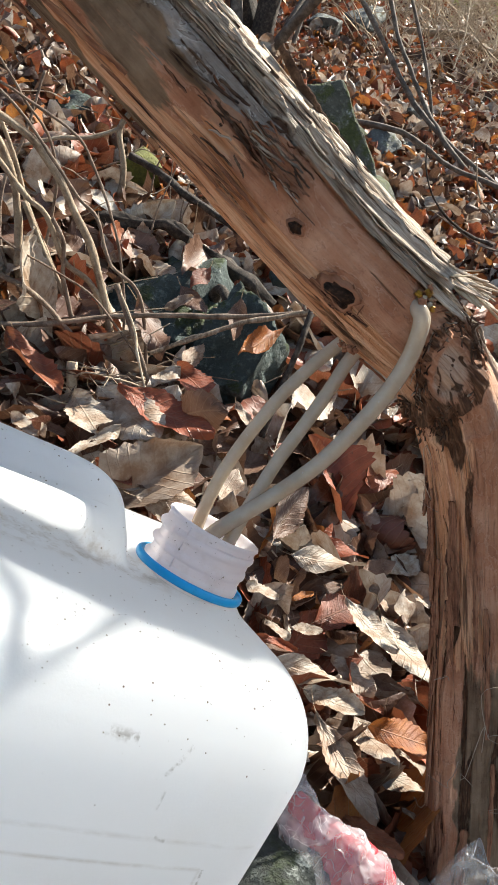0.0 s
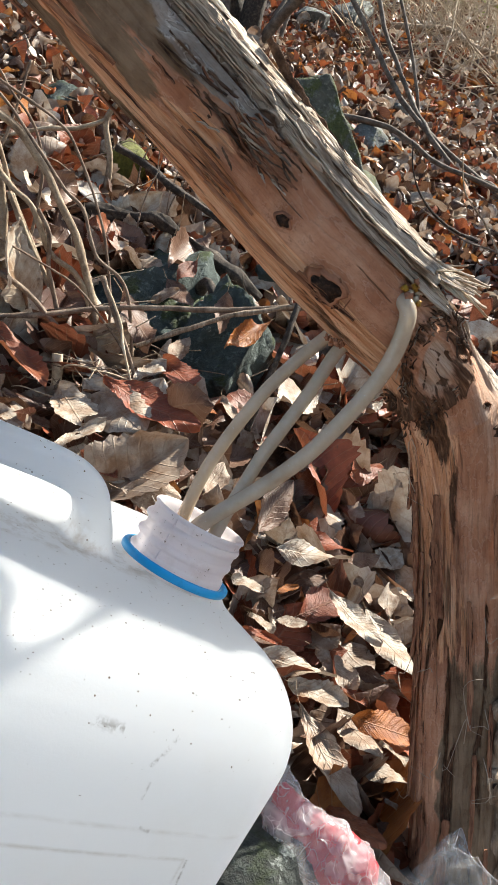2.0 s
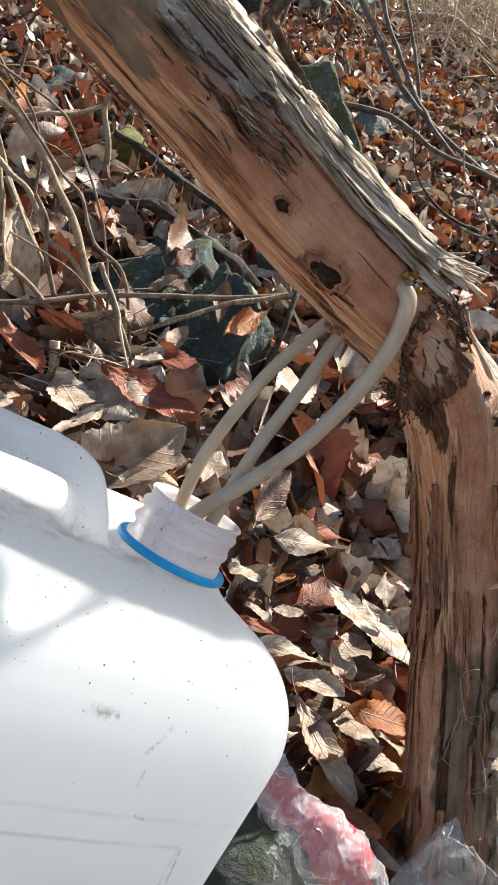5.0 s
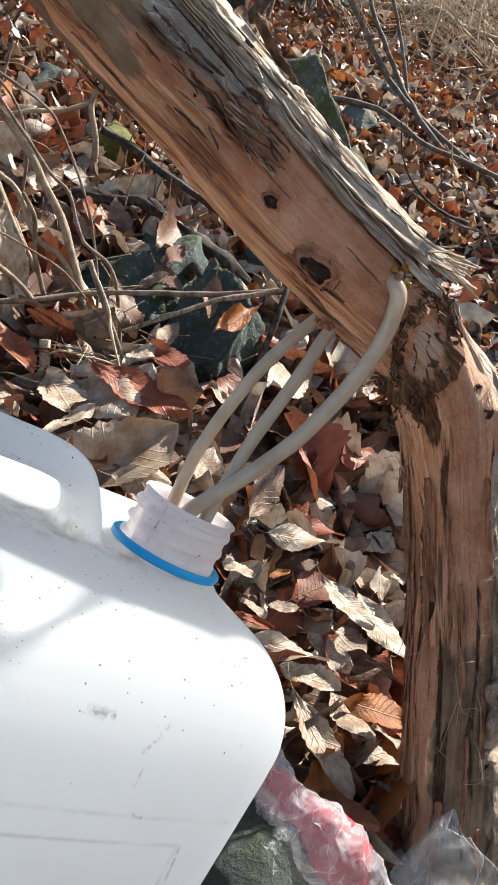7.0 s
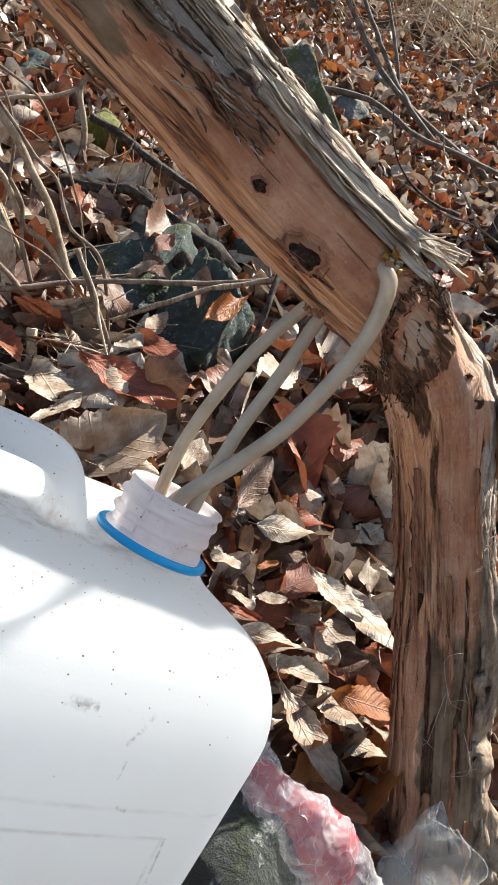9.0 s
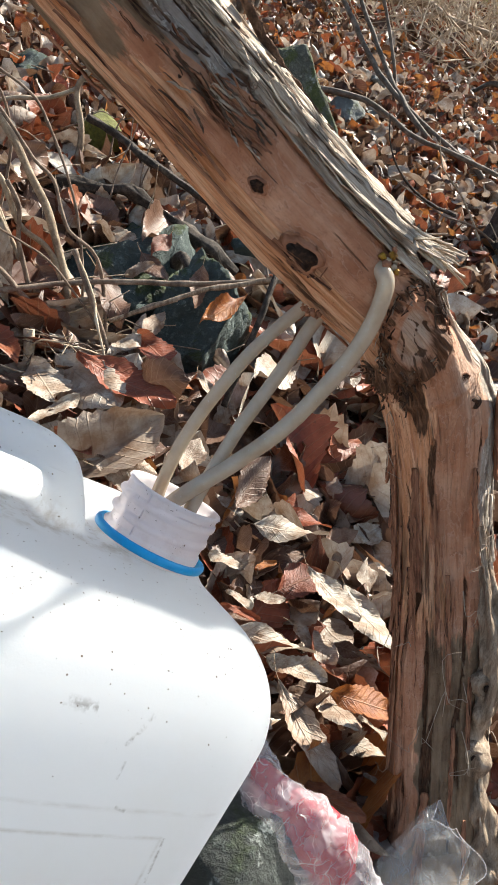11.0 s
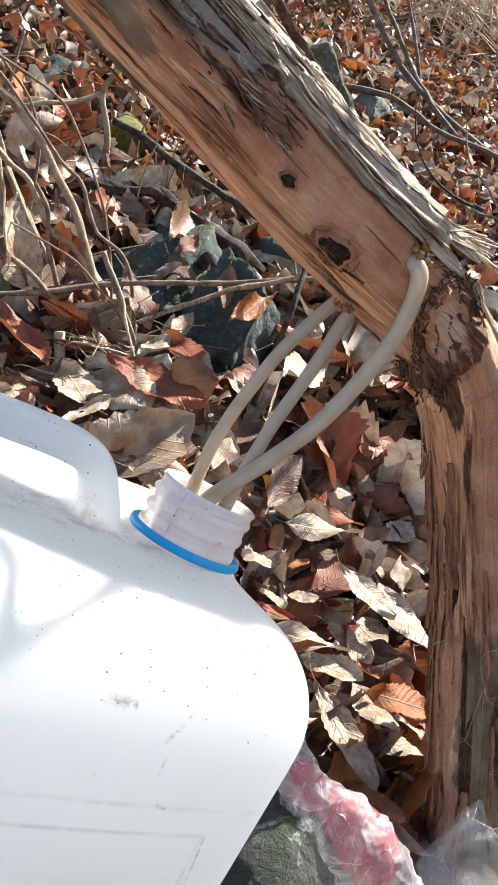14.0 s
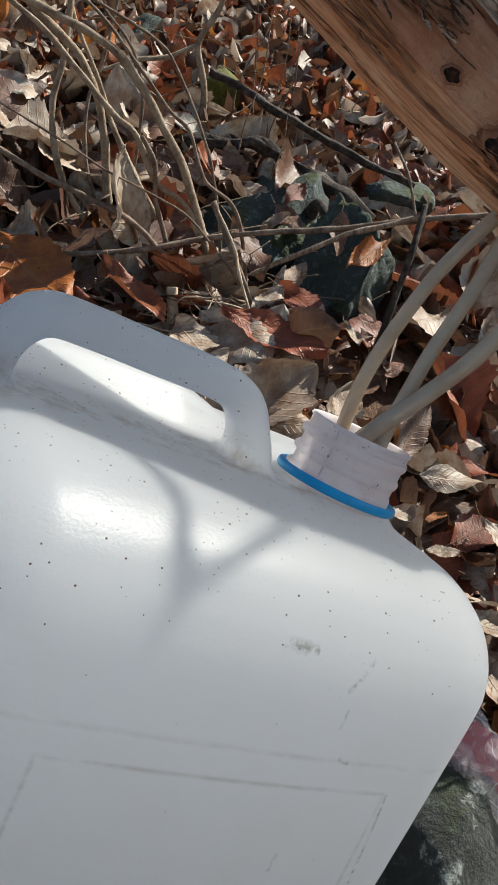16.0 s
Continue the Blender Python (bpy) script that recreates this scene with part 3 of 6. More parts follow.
def build_ground():
    def axis(lo, hi, near, n):
        t = np.linspace(-1, 1, n)
        v = np.sinh(t * 6.2) / math.sinh(6.2)
        return np.where(v < 0, -v * lo, v * hi) + near

    xs, ys = axis(-320, 320, 0.0, 181), axis(-300, 420, 0.7, 201)
    rows = [np.array([(x, y, ground_z(x, y)) for x in xs]) for y in ys]
    me = grid_mesh("ground", rows, closed_u=False, caps=False)
    ob = part_mesh("ground", me, M_SOIL, None)
    tagged(ob, "dark humus soil of a steep wooded slope", "ground", kind="structure")


build_ground()


# ---- the tree ----
def build_tree():
    tree = tagged(empty("tree", pose(0.144, 0.39, 0.0)),
                  "bent tapped tree with shaggy red-brown peeling bark", "tree")
    off = Vector(tree.location)
    line = [(0.140, 0.37, -0.10), (0.143, 0.382, -0.02), (0.145, 0.392, 0.067), (0.148, 0.415, 0.138), (0.149, 0.434, 0.205), (0.143, 0.443, 0.28), (0.136, 0.443, 0.335),
            (0.124, 0.439, 0.372), (0.104, 0.430, 0.399), (0.075, 0.423, 0.425), (0.043, 0.42, 0.455), (0.015, 0.42, 0.485), (-0.011, 0.42, 0.513),
            (-0.06, 0.419, 0.564), (-0.16, 0.415, 0.668), (-0.27, 0.41, 0.79)]
    n, sides = 700, 230
    path, s = spline(line, n)
    tan, a, b = frames_along(path)
    elbow = s[np.argmin(np.abs(path[:, 2] - 0.372))]
    # finer towards the path
    ang = np.linspace(-1, 1, sides, endpoint=False)
    ang = math.pi * (0.58 * ang + 0.42 * ang**3)
    rings, uv, zones, cracks, splits = [], [], [], [], []
    for i in range(n):
        d = s[i] - elbow
        up = min(1.0, max(0.0, (d + 0.015) / 0.05))
        base = 0.0315 + 0.004 * math.exp(-(((d + 0.02) / 0.045) ** 2)) + 0.014 * max(0.0, min(1.0, (0.06 - path[i][2]) / 0.12)) ** 1.5
        base += 0.0017 * n3(s[i] * 14, 1.5, 0) - 0.0036 * min(1.0, max(0.0, (0.02 - d) / 0.04))
        ring = []
        for w in ang:
            deg, arc = math.degrees(w), w * 0.033
            c, q = math.cos(w), math.sin(w)
            warp = 3.0 * n3(s[i] * 16, c * 1.4, q * 1.4)
            wd = deg + 11 * warp + 6 * n3(s[i] * 70, c * 3, q * 3)
            fine = n3(s[i] * 34 + 80, arc * 620 + warp, 5.0)
            plate = n3(s[i] * 26, arc * 34, 8.0) + 0.35 * n3(s[i] * 90, arc * 120, 3.0)
            # on the leaning limb: torn tan wood below, grey plates high up, bleached ribbons on top
            torn = 10 * n3(s[i] * 20, arc * 150, 14)
            tan_z = up * min(1, max(0, (-22 + 8 * math.sin(s[i] * 21) - deg - 5 * warp + torn) / 9)) * (0.0 if deg < -150 else 1.0)
            greyline = 52 - 58 * min(1.0, max(0.0, (d - 0.160) / 0.045))
            grey_z = up * min(1, max(0, (wd - greyline) / 5))
            pale_z = up * min(1, max(0, (wd - 36 - 12 * min(1.0, max(0.0, (d - 0.15) / 0.05)) + 9 * n3(s[i] * 30, 2, 2)) / 4))
            # on the standing trunk: tan planks towards one side, red-brown in front, grey on the sunny side
            low = 1 - up
            plank = min(1.0, max(0.0, (-16 - deg - 8 * warp + torn) / 12)) * min(1.0, max(0.0, (d + 0.21) / 0.06))
            foot = low * min(1.0, max(0.0, (-0.15 - d) / 0.05))
            ridge = min(1.0, max(0.0, (-34 - wd) / 7))
            tan_z = max(tan_z, low * (0.50 * plank + 0.10), foot * 0.30 * ridge)
            grey_z = max(grey_z, low * min(1, max(0, (wd - 34) / 12)) * 0.55, foot * (1 - ridge) * 0.10)
            pale_z = max(pale_z, low * min(1, max(0, (wd - 58) / 10)) * 0.8)
            rich = min(1.0, 0.04 + tan_z * up + 0.9 * pale_z + low * (0.30 + 0.35 * plank) - 0.12 * foot * (1 - ridge))
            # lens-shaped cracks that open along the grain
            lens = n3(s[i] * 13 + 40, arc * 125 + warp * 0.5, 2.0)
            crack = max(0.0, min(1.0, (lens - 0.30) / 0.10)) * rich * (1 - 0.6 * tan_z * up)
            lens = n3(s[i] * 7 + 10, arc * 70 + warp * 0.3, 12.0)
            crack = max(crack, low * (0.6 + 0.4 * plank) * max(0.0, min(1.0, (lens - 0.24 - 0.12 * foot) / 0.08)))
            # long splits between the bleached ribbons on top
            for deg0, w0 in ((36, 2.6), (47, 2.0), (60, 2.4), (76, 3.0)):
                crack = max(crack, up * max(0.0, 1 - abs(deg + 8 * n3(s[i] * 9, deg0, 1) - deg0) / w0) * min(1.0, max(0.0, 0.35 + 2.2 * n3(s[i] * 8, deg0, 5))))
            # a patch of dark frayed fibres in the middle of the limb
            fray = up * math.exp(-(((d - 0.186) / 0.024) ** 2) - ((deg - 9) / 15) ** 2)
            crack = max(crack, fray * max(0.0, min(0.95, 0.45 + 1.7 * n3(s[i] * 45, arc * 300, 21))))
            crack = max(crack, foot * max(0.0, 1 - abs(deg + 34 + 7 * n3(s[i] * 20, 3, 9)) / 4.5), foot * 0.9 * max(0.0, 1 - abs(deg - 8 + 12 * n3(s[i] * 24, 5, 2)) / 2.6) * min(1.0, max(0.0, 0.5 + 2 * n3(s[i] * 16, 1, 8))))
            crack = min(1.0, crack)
            r = base + 0.0042 * foot * math.exp(-(((deg + 62) / 22) ** 2)) - 0.0034 * crack + 0.0008 * fine * rich
            r += 0.0016 * max(0.0, min(1.0, (plate + 0.05) * 11)) * (0.25 + 0.6 * grey_z) + 0.0016 * max(0.0, min(1.0, (plate - 0.20) * 12)) * grey_z
            r += 0.0036 * pale_z + 0.0022 * low * n3(s[i] * 9, arc * 60, 6) - 0.0014 * tan_z * up + 0.0016 * fray * n3(s[i] * 60, arc * 300, 9)
            # the outer side of the elbow is flattened where the ribbons end
            r -= 0.0150 * math.exp(-(((d - 0.024) / 0.040) ** 2)) * min(1.0, max(0.0, (deg - 15) / 50)) * min(1.0, max(0.0, (170 - deg) / 30))
            # swollen rough collar round the elbow
            col = math.exp(-(((d - 0.026 - 0.012 * q) / 0.015) ** 2)) * min(1.0, max(0.0, (100 - abs(deg + 18)) / 30))
            # open wound at the elbow: a dark swollen rim round flat bare wood, and charred-looking shreds beside it
            wu, wv = d - 0.036 - 0.0003 * (deg + 8), (deg + 8) * 0.000576
            we = math.hypot(wu / 0.0165, wv / 0.0200)
            rim = math.exp(-(((we - 1.08) / (0.42 if wv < 0 or wu < 0 else 0.26)) ** 2)) * (1.0 if wu < 0 else 0.7)
            heart = max(0.0, min(1.0, (0.66 - we + 0.12 * n3(s[i] * 60, arc * 80, 3)) / 0.12))
            char = 0.9 * math.exp(-(((d - 0.014) / 0.017) ** 2) - ((deg + 66) / 28) ** 2)
            # smooth outer elbow; sunlight on it is partly painted in as paler colour
            smooth = math.exp(-(((d + 0.004) / 0.026) ** 2)) * min(1.0, max(0.0, (deg - 2) / 14)) * (1 - min(1.0, rim * 1.5)) * (1 - heart)
            crack = crack * (1 - 0.85 * smooth)
            grey_z, pale_z = max(grey_z, 0.0) * (1 - 0.4 * smooth), pale_z * (1 - 0.5 * smooth) + 0.45 * smooth
            rag = n3(s[i] * 70, arc * 210, 1) + 0.6 * n3(s[i] * 170, arc * 420, 2)
            r += rim * (0.0022 + 0.0040 * rag) + char * (0.003 + 0.005 * rag) - 0.0022 * heart * (1 - 0.5 * n3(s[i] * 120, arc * 90, 7))
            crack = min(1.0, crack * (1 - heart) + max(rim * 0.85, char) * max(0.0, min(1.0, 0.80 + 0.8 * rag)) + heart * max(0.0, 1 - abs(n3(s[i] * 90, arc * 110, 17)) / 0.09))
            tan_z, pale_z, grey_z = tan_z * (1 - heart) + 0.35 * heart, pale_z * (1 - heart) + 0.55 * heart, grey_z * (1 - heart)
            col *= 0.3 * (1 - heart)
            r += col * (0.0060 + 0.0065 * n3(s[i] * 45, arc * 120, 1) + 0.0045 * n3(s[i] * 90, arc * 330, 1))
            r += 0.0024 * math.exp(-(((d + 0.012 - 0.006 * q) / 0.0035) ** 2)) * min(1.0, max(0.0, (75 - abs(deg)) / 25))
            rough = max(0.0, min(1.0, 0.55 + 1.6 * n3(s[i] * 60, arc * 260, 4)))
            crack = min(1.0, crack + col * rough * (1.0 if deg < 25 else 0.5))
            pale_z = max(pale_z, col * (1 - rough) * 0.35)
            ring.append(path[i] + r * (c * a[i] + q * b[i]) - np.array(off))
            uv.append((s[i], arc))
            shag = up * min(1.0, max(0.0, (d - 0.185) / 0.04)) * math.exp(-(((wd + 6) / 15) ** 2))
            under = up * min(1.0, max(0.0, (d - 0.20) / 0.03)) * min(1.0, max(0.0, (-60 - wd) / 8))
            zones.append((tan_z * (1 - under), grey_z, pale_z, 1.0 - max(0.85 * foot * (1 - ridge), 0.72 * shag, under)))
            cracks.append(max(0.0, crack))
            splits.append(rich)
        rings.append(np.array(ring))
    me = grid_mesh("trunk", rings, uv=uv)
    zones += [(0, 0, 0, 1)] * 2
    cracks += [0.0, 0.0]
    splits += [0.0, 0.0]
    at = me.color_attributes.new("zone", "FLOAT_COLOR", "POINT")
    at.data.foreach_set("color", np.array(zones, float).ravel())
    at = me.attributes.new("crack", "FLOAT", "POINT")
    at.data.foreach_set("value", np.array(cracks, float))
    at = me.attributes.new("split", "FLOAT", "POINT")
    at.data.foreach_set("value", np.array(splits, float))
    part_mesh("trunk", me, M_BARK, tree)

    def on_bark(d, deg, lift=0.0):
        """A place on the limb: d metres past the elbow, deg round it from the side that faces the path."""
        f = min(n - 1.001, max(0.0, (elbow + d) / (s[1] - s[0])))
        i, f = int(f), f - int(f)
        pa, pb, pt, pc = [arr[i] * (1 - f) + arr[i + 1] * f for arr in (a, b, tan, path)]
        w = math.radians(deg)
        out = math.cos(w) * pa + math.sin(w) * pb
        rad = 0.0325 - 0.0036 * min(1.0, max(0.0, (0.02 - d) / 0.04))
        return Vector(pc + (rad + lift) * out - np.array(off)), Vector(out), Vector(pt), Vector(np.cross(out, pt))

    rng = random.Random(5)

    def strip(d0, d1, deg0, deg1, width, lift0, lift1, material, name="bark_strip", label="", curl=0.3):
        """A loose ribbon of bark lying along the limb, its ends lifting off."""
        m, rows, low_rows = 34, [], []
        off_u, across = rng.random() * 3, (-1.0, -0.55, 0.0, 0.55, 1.0)
        ph = rng.random() * 9
        for k in range(m):
            f = k / (m - 1)
            lift = lift0 * (1 - f) ** 3 + lift1 * f**3 + 0.0012
            p, out, along, side = on_bark(d0 + (d1 - d0) * f, deg0 + (deg1 - deg0) * f + 1.5 * n3(f * 3, ph, 0), lift)
            wd = width * (0.35 + 0.65 * math.sin(math.pi * min(0.93, 0.12 + 0.8 * f)) ** 0.6) * (1 + 0.22 * n3(f * 6, ph, 4) + 0.35 * n3(f * 19, ph, 9))
            row = []
            for c in across:
                hump = curl * wd * (c * c) + 0.0006 * n3(f * 8, c * 2, ph)
                row.append(np.array(p + side * (c * wd / 2 + 0.12 * wd * n3(f * 15, c * 3, ph + 3)) + out * hump))
            rows.append(np.array(row))
            low_rows.append(np.array([q - np.array(out) * 0.0009 for q in row]))
        loop = [np.concatenate([t, u[::-1]]) for t, u in zip(rows, low_rows)]
        run = abs(d1 - d0)
        uv2 = [(off_u + run * k / (m - 1), c * width / 2 + off_u) for k in range(m) for c in across + across[::-1]]
        part_mesh(name, grid_mesh(name, loop, uv=uv2), material, tree, label)

    # bleached fibres along the top of the limb
    for k in range(64):
        d0 = 0.055 + 0.35 * rng.random()
        ln = 0.07 + 0.16 * rng.random()
        deg = 42 + 70 * rng.random()
        strip(d0, d0 + ln, deg, deg + rng.uniform(-8, 8), rng.uniform(0.003, 0.009), rng.choice((0.0, 0.001, 0.003)), rng.choice((0.0, 0.001, 0.004)), M_STRIP if rng.random() < 0.93 else M_ROUGH)
    # torn edges along the bare underside
    for k in range(20):
        d0 = 0.03 + 0.38 * rng.random()
        deg = rng.choice((rng.uniform(-40, -24), rng.uniform(-105, -80)))
        strip(d0, d0 + rng.uniform(0.03, 0.09), deg, deg + rng.uniform(-9, 9), rng.uniform(0.001, 0.0028), 0.0, rng.choice((0, 0.002)), M_REDSTRIP)
    # dark curled ribbon standing off the top
    strip(0.125, 0.205, 86, 82, 0.005, 0.001, 0.009, M_ROUGH, label="dark brown curl of bark standing off the limb", curl=0.9)
    # broad bleached ribbons peeling off, their lower ends free
    for d0, d1, g0, g1, wide, lift in ((0.24, 0.072, 50, 47, 0.013, 0.007), (0.30, 0.095, 64, 60, 0.012, 0.004), (0.20, 0.072, 74, 66, 0.014, 0.004), (0.36, 0.20, 44, 52, 0.010, 0.003), (0.17, 0.052, 38, 34, 0.006, 0.002)):
        strip(d0, d1, g0, g1, wide, 0.0, lift, M_STRIP, "bark_ribbon", "broad bleached ribbon of peeling bark", curl=0.22)
    # frayed splinters above the elbow
    for k in range(24):
        d0 = rng.uniform(0.046, 0.060)
        strip(d0 + rng.uniform(0.02, 0.05), d0 - rng.uniform(0.004, 0.018), 70 + rng.uniform(-22, 30), 74 + rng.uniform(-25, 30), rng.uniform(0.0010, 0.0030), 0.0, rng.uniform(0.004, 0.013), M_STRIP if k % 6 else M_PALEWOOD, "splinter", "bleached frayed splinter of bark")
    # dark fibrous shreds round the wound and beside it
    for k in range(130):
        phi = rng.uniform(0, 6.283)
        far = rng.uniform(0.80, 1.42)
        deg = -8 + 34 * far * math.sin(phi)
        d0 = 0.036 + 0.0003 * (deg + 8) - 0.0165 * far * math.cos(phi)
        turn = phi + rng.uniform(0.15, 0.5)
        if rng.random() < 0.35:
            far2, turn = far + rng.uniform(-0.25, 0.35), phi + rng.uniform(-0.1, 0.1)
        else:
            far2 = far + rng.uniform(-0.12, 0.12)
        deg2 = -8 + 34 * far2 * math.sin(turn)
        strip(d0, 0.036 + 0.0003 * (deg2 + 8) - 0.0165 * far2 * math.cos(turn), deg, deg2, rng.uniform(0.0004, 0.0012), rng.uniform(0.0004, 0.0022), rng.uniform(0.0004, 0.0034), rng.choice((M_ROUGH, M_ROUGH, M_ROUGH, M_REDSTRIP, M_STRIP)), "bark_shred", curl=0.1)
    for k in range(110):
        deg = rng.gauss(-66, 18)
        d0 = rng.gauss(0.012, 0.012)
        strip(d0, d0 - rng.uniform(0.004, 0.016), deg, deg + rng.uniform(-12, 14), rng.uniform(0.0004, 0.0011), rng.uniform(0.001, 0.004), rng.uniform(0.002, 0.006), rng.choice((M_ROUGH, M_ROUGH, M_ROUGH, M_REDSTRIP)), "bark_shred", curl=0.1)
    # frayed fibres in the middle of the limb
    for k in range(60):
        deg = rng.gauss(8, 11)
        d0 = rng.gauss(0.186, 0.017)
        strip(d0, d0 + rng.uniform(-0.022, 0.022), deg, deg + rng.uniform(-7, 7), rng.uniform(0.0004, 0.0014), rng.uniform(0.0, 0.001), rng.uniform(0.0005, 0.004), rng.choice((M_ROUGH, M_ROUGH, M_STRIP, M_REDSTRIP)), "bark_shred", curl=0.1)
    # a shard of bark standing off the trunk
    strip(-0.080, -0.008, 70, 62, 0.013, 0.002, 0.013, M_REDSTRIP, "bark_shard", "red-brown shard of bark standing off the trunk", curl=0.2)
    # a few thin grey flakes peeling high on the limb
    for k in range(5):
        d0 = rng.uniform(0.24, 0.36)
        deg = rng.uniform(2, 38)
        strip(d0, d0 + rng.uniform(0.008, 0.030), deg, deg + rng.uniform(-3, 3), rng.uniform(0.003, 0.006), 0.0, -0.0012, M_STRIP, "bark_flake", curl=0.02)
    # shaggy ribbons hanging on the standing trunk
    for k in range(60):
        d0 = -0.03 - 0.32 * rng.random()
        deg = rng.choice((rng.uniform(-105, -55), rng.uniform(-60, 70), rng.uniform(60, 110)))
        strip(d0, d0 - rng.uniform(0.03, 0.09), deg, deg + rng.uniform(-6, 6), rng.uniform(0.002, 0.006), 0.0, rng.choice((0.0, 0.001, 0.003)), M_REDSTRIP if deg < 30 else M_STRIP)
    # fine curling fibres
    for k in range(18):
        p, out, along, side = on_bark(rng.uniform(-0.30, 0.02), rng.uniform(-110, 110), 0.001)
        q = [p, p + out * rng.uniform(0.003, 0.008) + along * rng.uniform(-0.02, 0.02), p + out * rng.uniform(0.002, 0.014) + along * rng.uniform(-0.03, 0.02) + side * rng.uniform(-0.012, 0.012)]
        q += [q[-1] + side * rng.uniform(-0.012, 0.012) - out * 0.003 + along * rng.uniform(-0.012, 0.006), q[-1] + side * rng.uniform(-0.014, 0.014) + along * rng.uniform(-0.016, 0.004)]
        part_mesh("bark_fibre", stem_mesh("bark_fibre", q, 0.00032, 0.00016, 0.0, 4, 16), M_STRIP, tree)

    def scar(d, deg, long, wide, depth, name, label):
        """An old branch scar: a raised lip round a dark sunken middle."""
        p, out, along, side = on_bark(d, deg, 0.0022)
        prof = ((1.30, -0.0040), (1.14, -0.0016), (1.0, -0.0004), (0.88, -0.0010), (0.62, -min(depth, 0.0018)), (0.30, -min(depth, 0.0020)), (0.05, -min(depth, 0.0016)))
        rings = []
        for f, h in prof:
            ring = []
            for k in range(36):
                w = k * math.pi / 18
                j = 1 + 0.40 * n3(math.cos(w) * 1.5 + d * 90, math.sin(w) * 1.5, 0.5) + 0.14 * n3(math.cos(w) * 5, math.sin(w) * 5, d * 50)
                ring.append(np.array(p + along * (long * f * j * math.cos(w)) + side * (wide * f * j * math.sin(w)) + out * (h + 0.0012 * n3(w * 3, f * 5, d * 60) + 0.0006)))
            rings.append(np.array(ring))
        lip = part_mesh(name, grid_mesh(name, rings[:4], caps=False), M_REDSTRIP, tree, label)
        part_mesh("hollow", grid_mesh("hollow", rings[3:]), M_HOLE, lip, "dark sunken hollow")

    scar(0.1054, -22, 0.0108, 0.0056, 0.0035, "branch_scar", "oval dark branch scar with a red lip")
    scar(0.1414, -11, 0.0044, 0.0036, 0.0028, "branch_scar", "small cracked dark branch scar")
    for k in range(14):
        phi = rng.uniform(0, 6.283)
        strip(0.1054 + 0.0135 * math.cos(phi), 0.1054 + 0.0135 * math.cos(phi + 0.7), -22 + 13 * math.sin(phi), -22 + 13 * math.sin(phi + 0.7), rng.uniform(0.0012, 0.0024), 0.0, rng.uniform(0.0, 0.0012), M_REDSTRIP, "bark_flake", curl=0.15)
    scar(-0.0042, 21, 0.0026, 0.0022, 0.0015, "branch_scar", "tiny dark knot on the smooth elbow")
    # tap holes, with dried sap round them
    for d, deg, r in ((0.0735, 26, 0.0058), (0.079, -66, 0.0055)):
        p, out, along, side = on_bark(d, deg, 0.0005)
        for k in range(22):
            w = rng.random() * 6.3
            c = p + along * (math.cos(w) * r * rng.uniform(0.3, 1.1)) + side * (math.sin(w) * r * rng.uniform(0.3, 1.1)) + out * rng.uniform(0, 0.002)
            bm = bmesh.new()
            bmesh.ops.create_icosphere(bm, subdivisions=2, radius=rng.uniform(0.0006, 0.0021 if deg > 0 else 0.0014))
            for v in bm.verts:
                v.co = v.co * (1 + 1.0 * n3(v.co.x * 1500 + k, v.co.y * 1500, v.co.z * 1500)) + c
            part("sap_crumb", bm, (M_SAP if k % 3 == 0 else M_REDSTRIP if k % 3 == 1 else M_PALEWOOD) if deg > 0 else M_REDSTRIP, tree, "crumb of dried sap and bark" if deg > 0 else "crumb of torn red bark")
    # dead grey stub running up the trunk, with two knots
    stub = [Vector(v) - off for v in ((0.166, 0.432, 0.258), (0.172, 0.410, 0.215), (0.172, 0.400, 0.180), (0.170, 0.398, 0.155), (0.165, 0.391, 0.115), (0.173, 0.384, 0.070), (0.182, 0.378, 0.02), (0.188, 0.375, -0.03))]
    part_mesh("dead_stub", stem_mesh("dead_stub", stub, 0.0042, 0.0150, 0.85, 48, 170, 3.0, 0.3), M_DEADGREY, tree, "weathered grey dead stub on the trunk")
    for c, r in (((0.1695, 0.3905, 0.174), 0.0056), ((0.1640, 0.3812, 0.1284), 0.0050), ((0.146, 0.4115, 0.352), 0.0026)):
        c = Vector(c) - off
        rings = []
        for f, h in ((1.9, -0.006), (1.5, -0.0030), (1.16, 0.0004), (1.0, 0.0012), (0.88, 0.0002), (0.74, 0.0007), (0.62, -0.0006), (0.48, -0.0001), (0.34, -0.0016), (0.1, -0.0024)):
            rings.append(np.array([np.array(c + Vector((math.cos(w) * r * f * (1 + 0.15 * n3(w, f * 3, r * 900)), -h * r / 0.006 + 0.0026, math.sin(w) * r * f * (1 + 0.2 * n3(w * 1.2, f, r * 700))))) for w in np.linspace(0, 2 * math.pi, 26, endpoint=False)]))
        knot = part_mesh("knot", grid_mesh("knot", rings), M_DEADGREY if r > 0.004 else M_HOLE, tree, "ringed grey knot")
        if r > 0.004:
            heart = [ring + (0, -0.0009, 0) for ring in rings[7:]]
            part_mesh("heart", grid_mesh("heart", heart), M_HOLE, knot, "dark cracked heart of the knot")
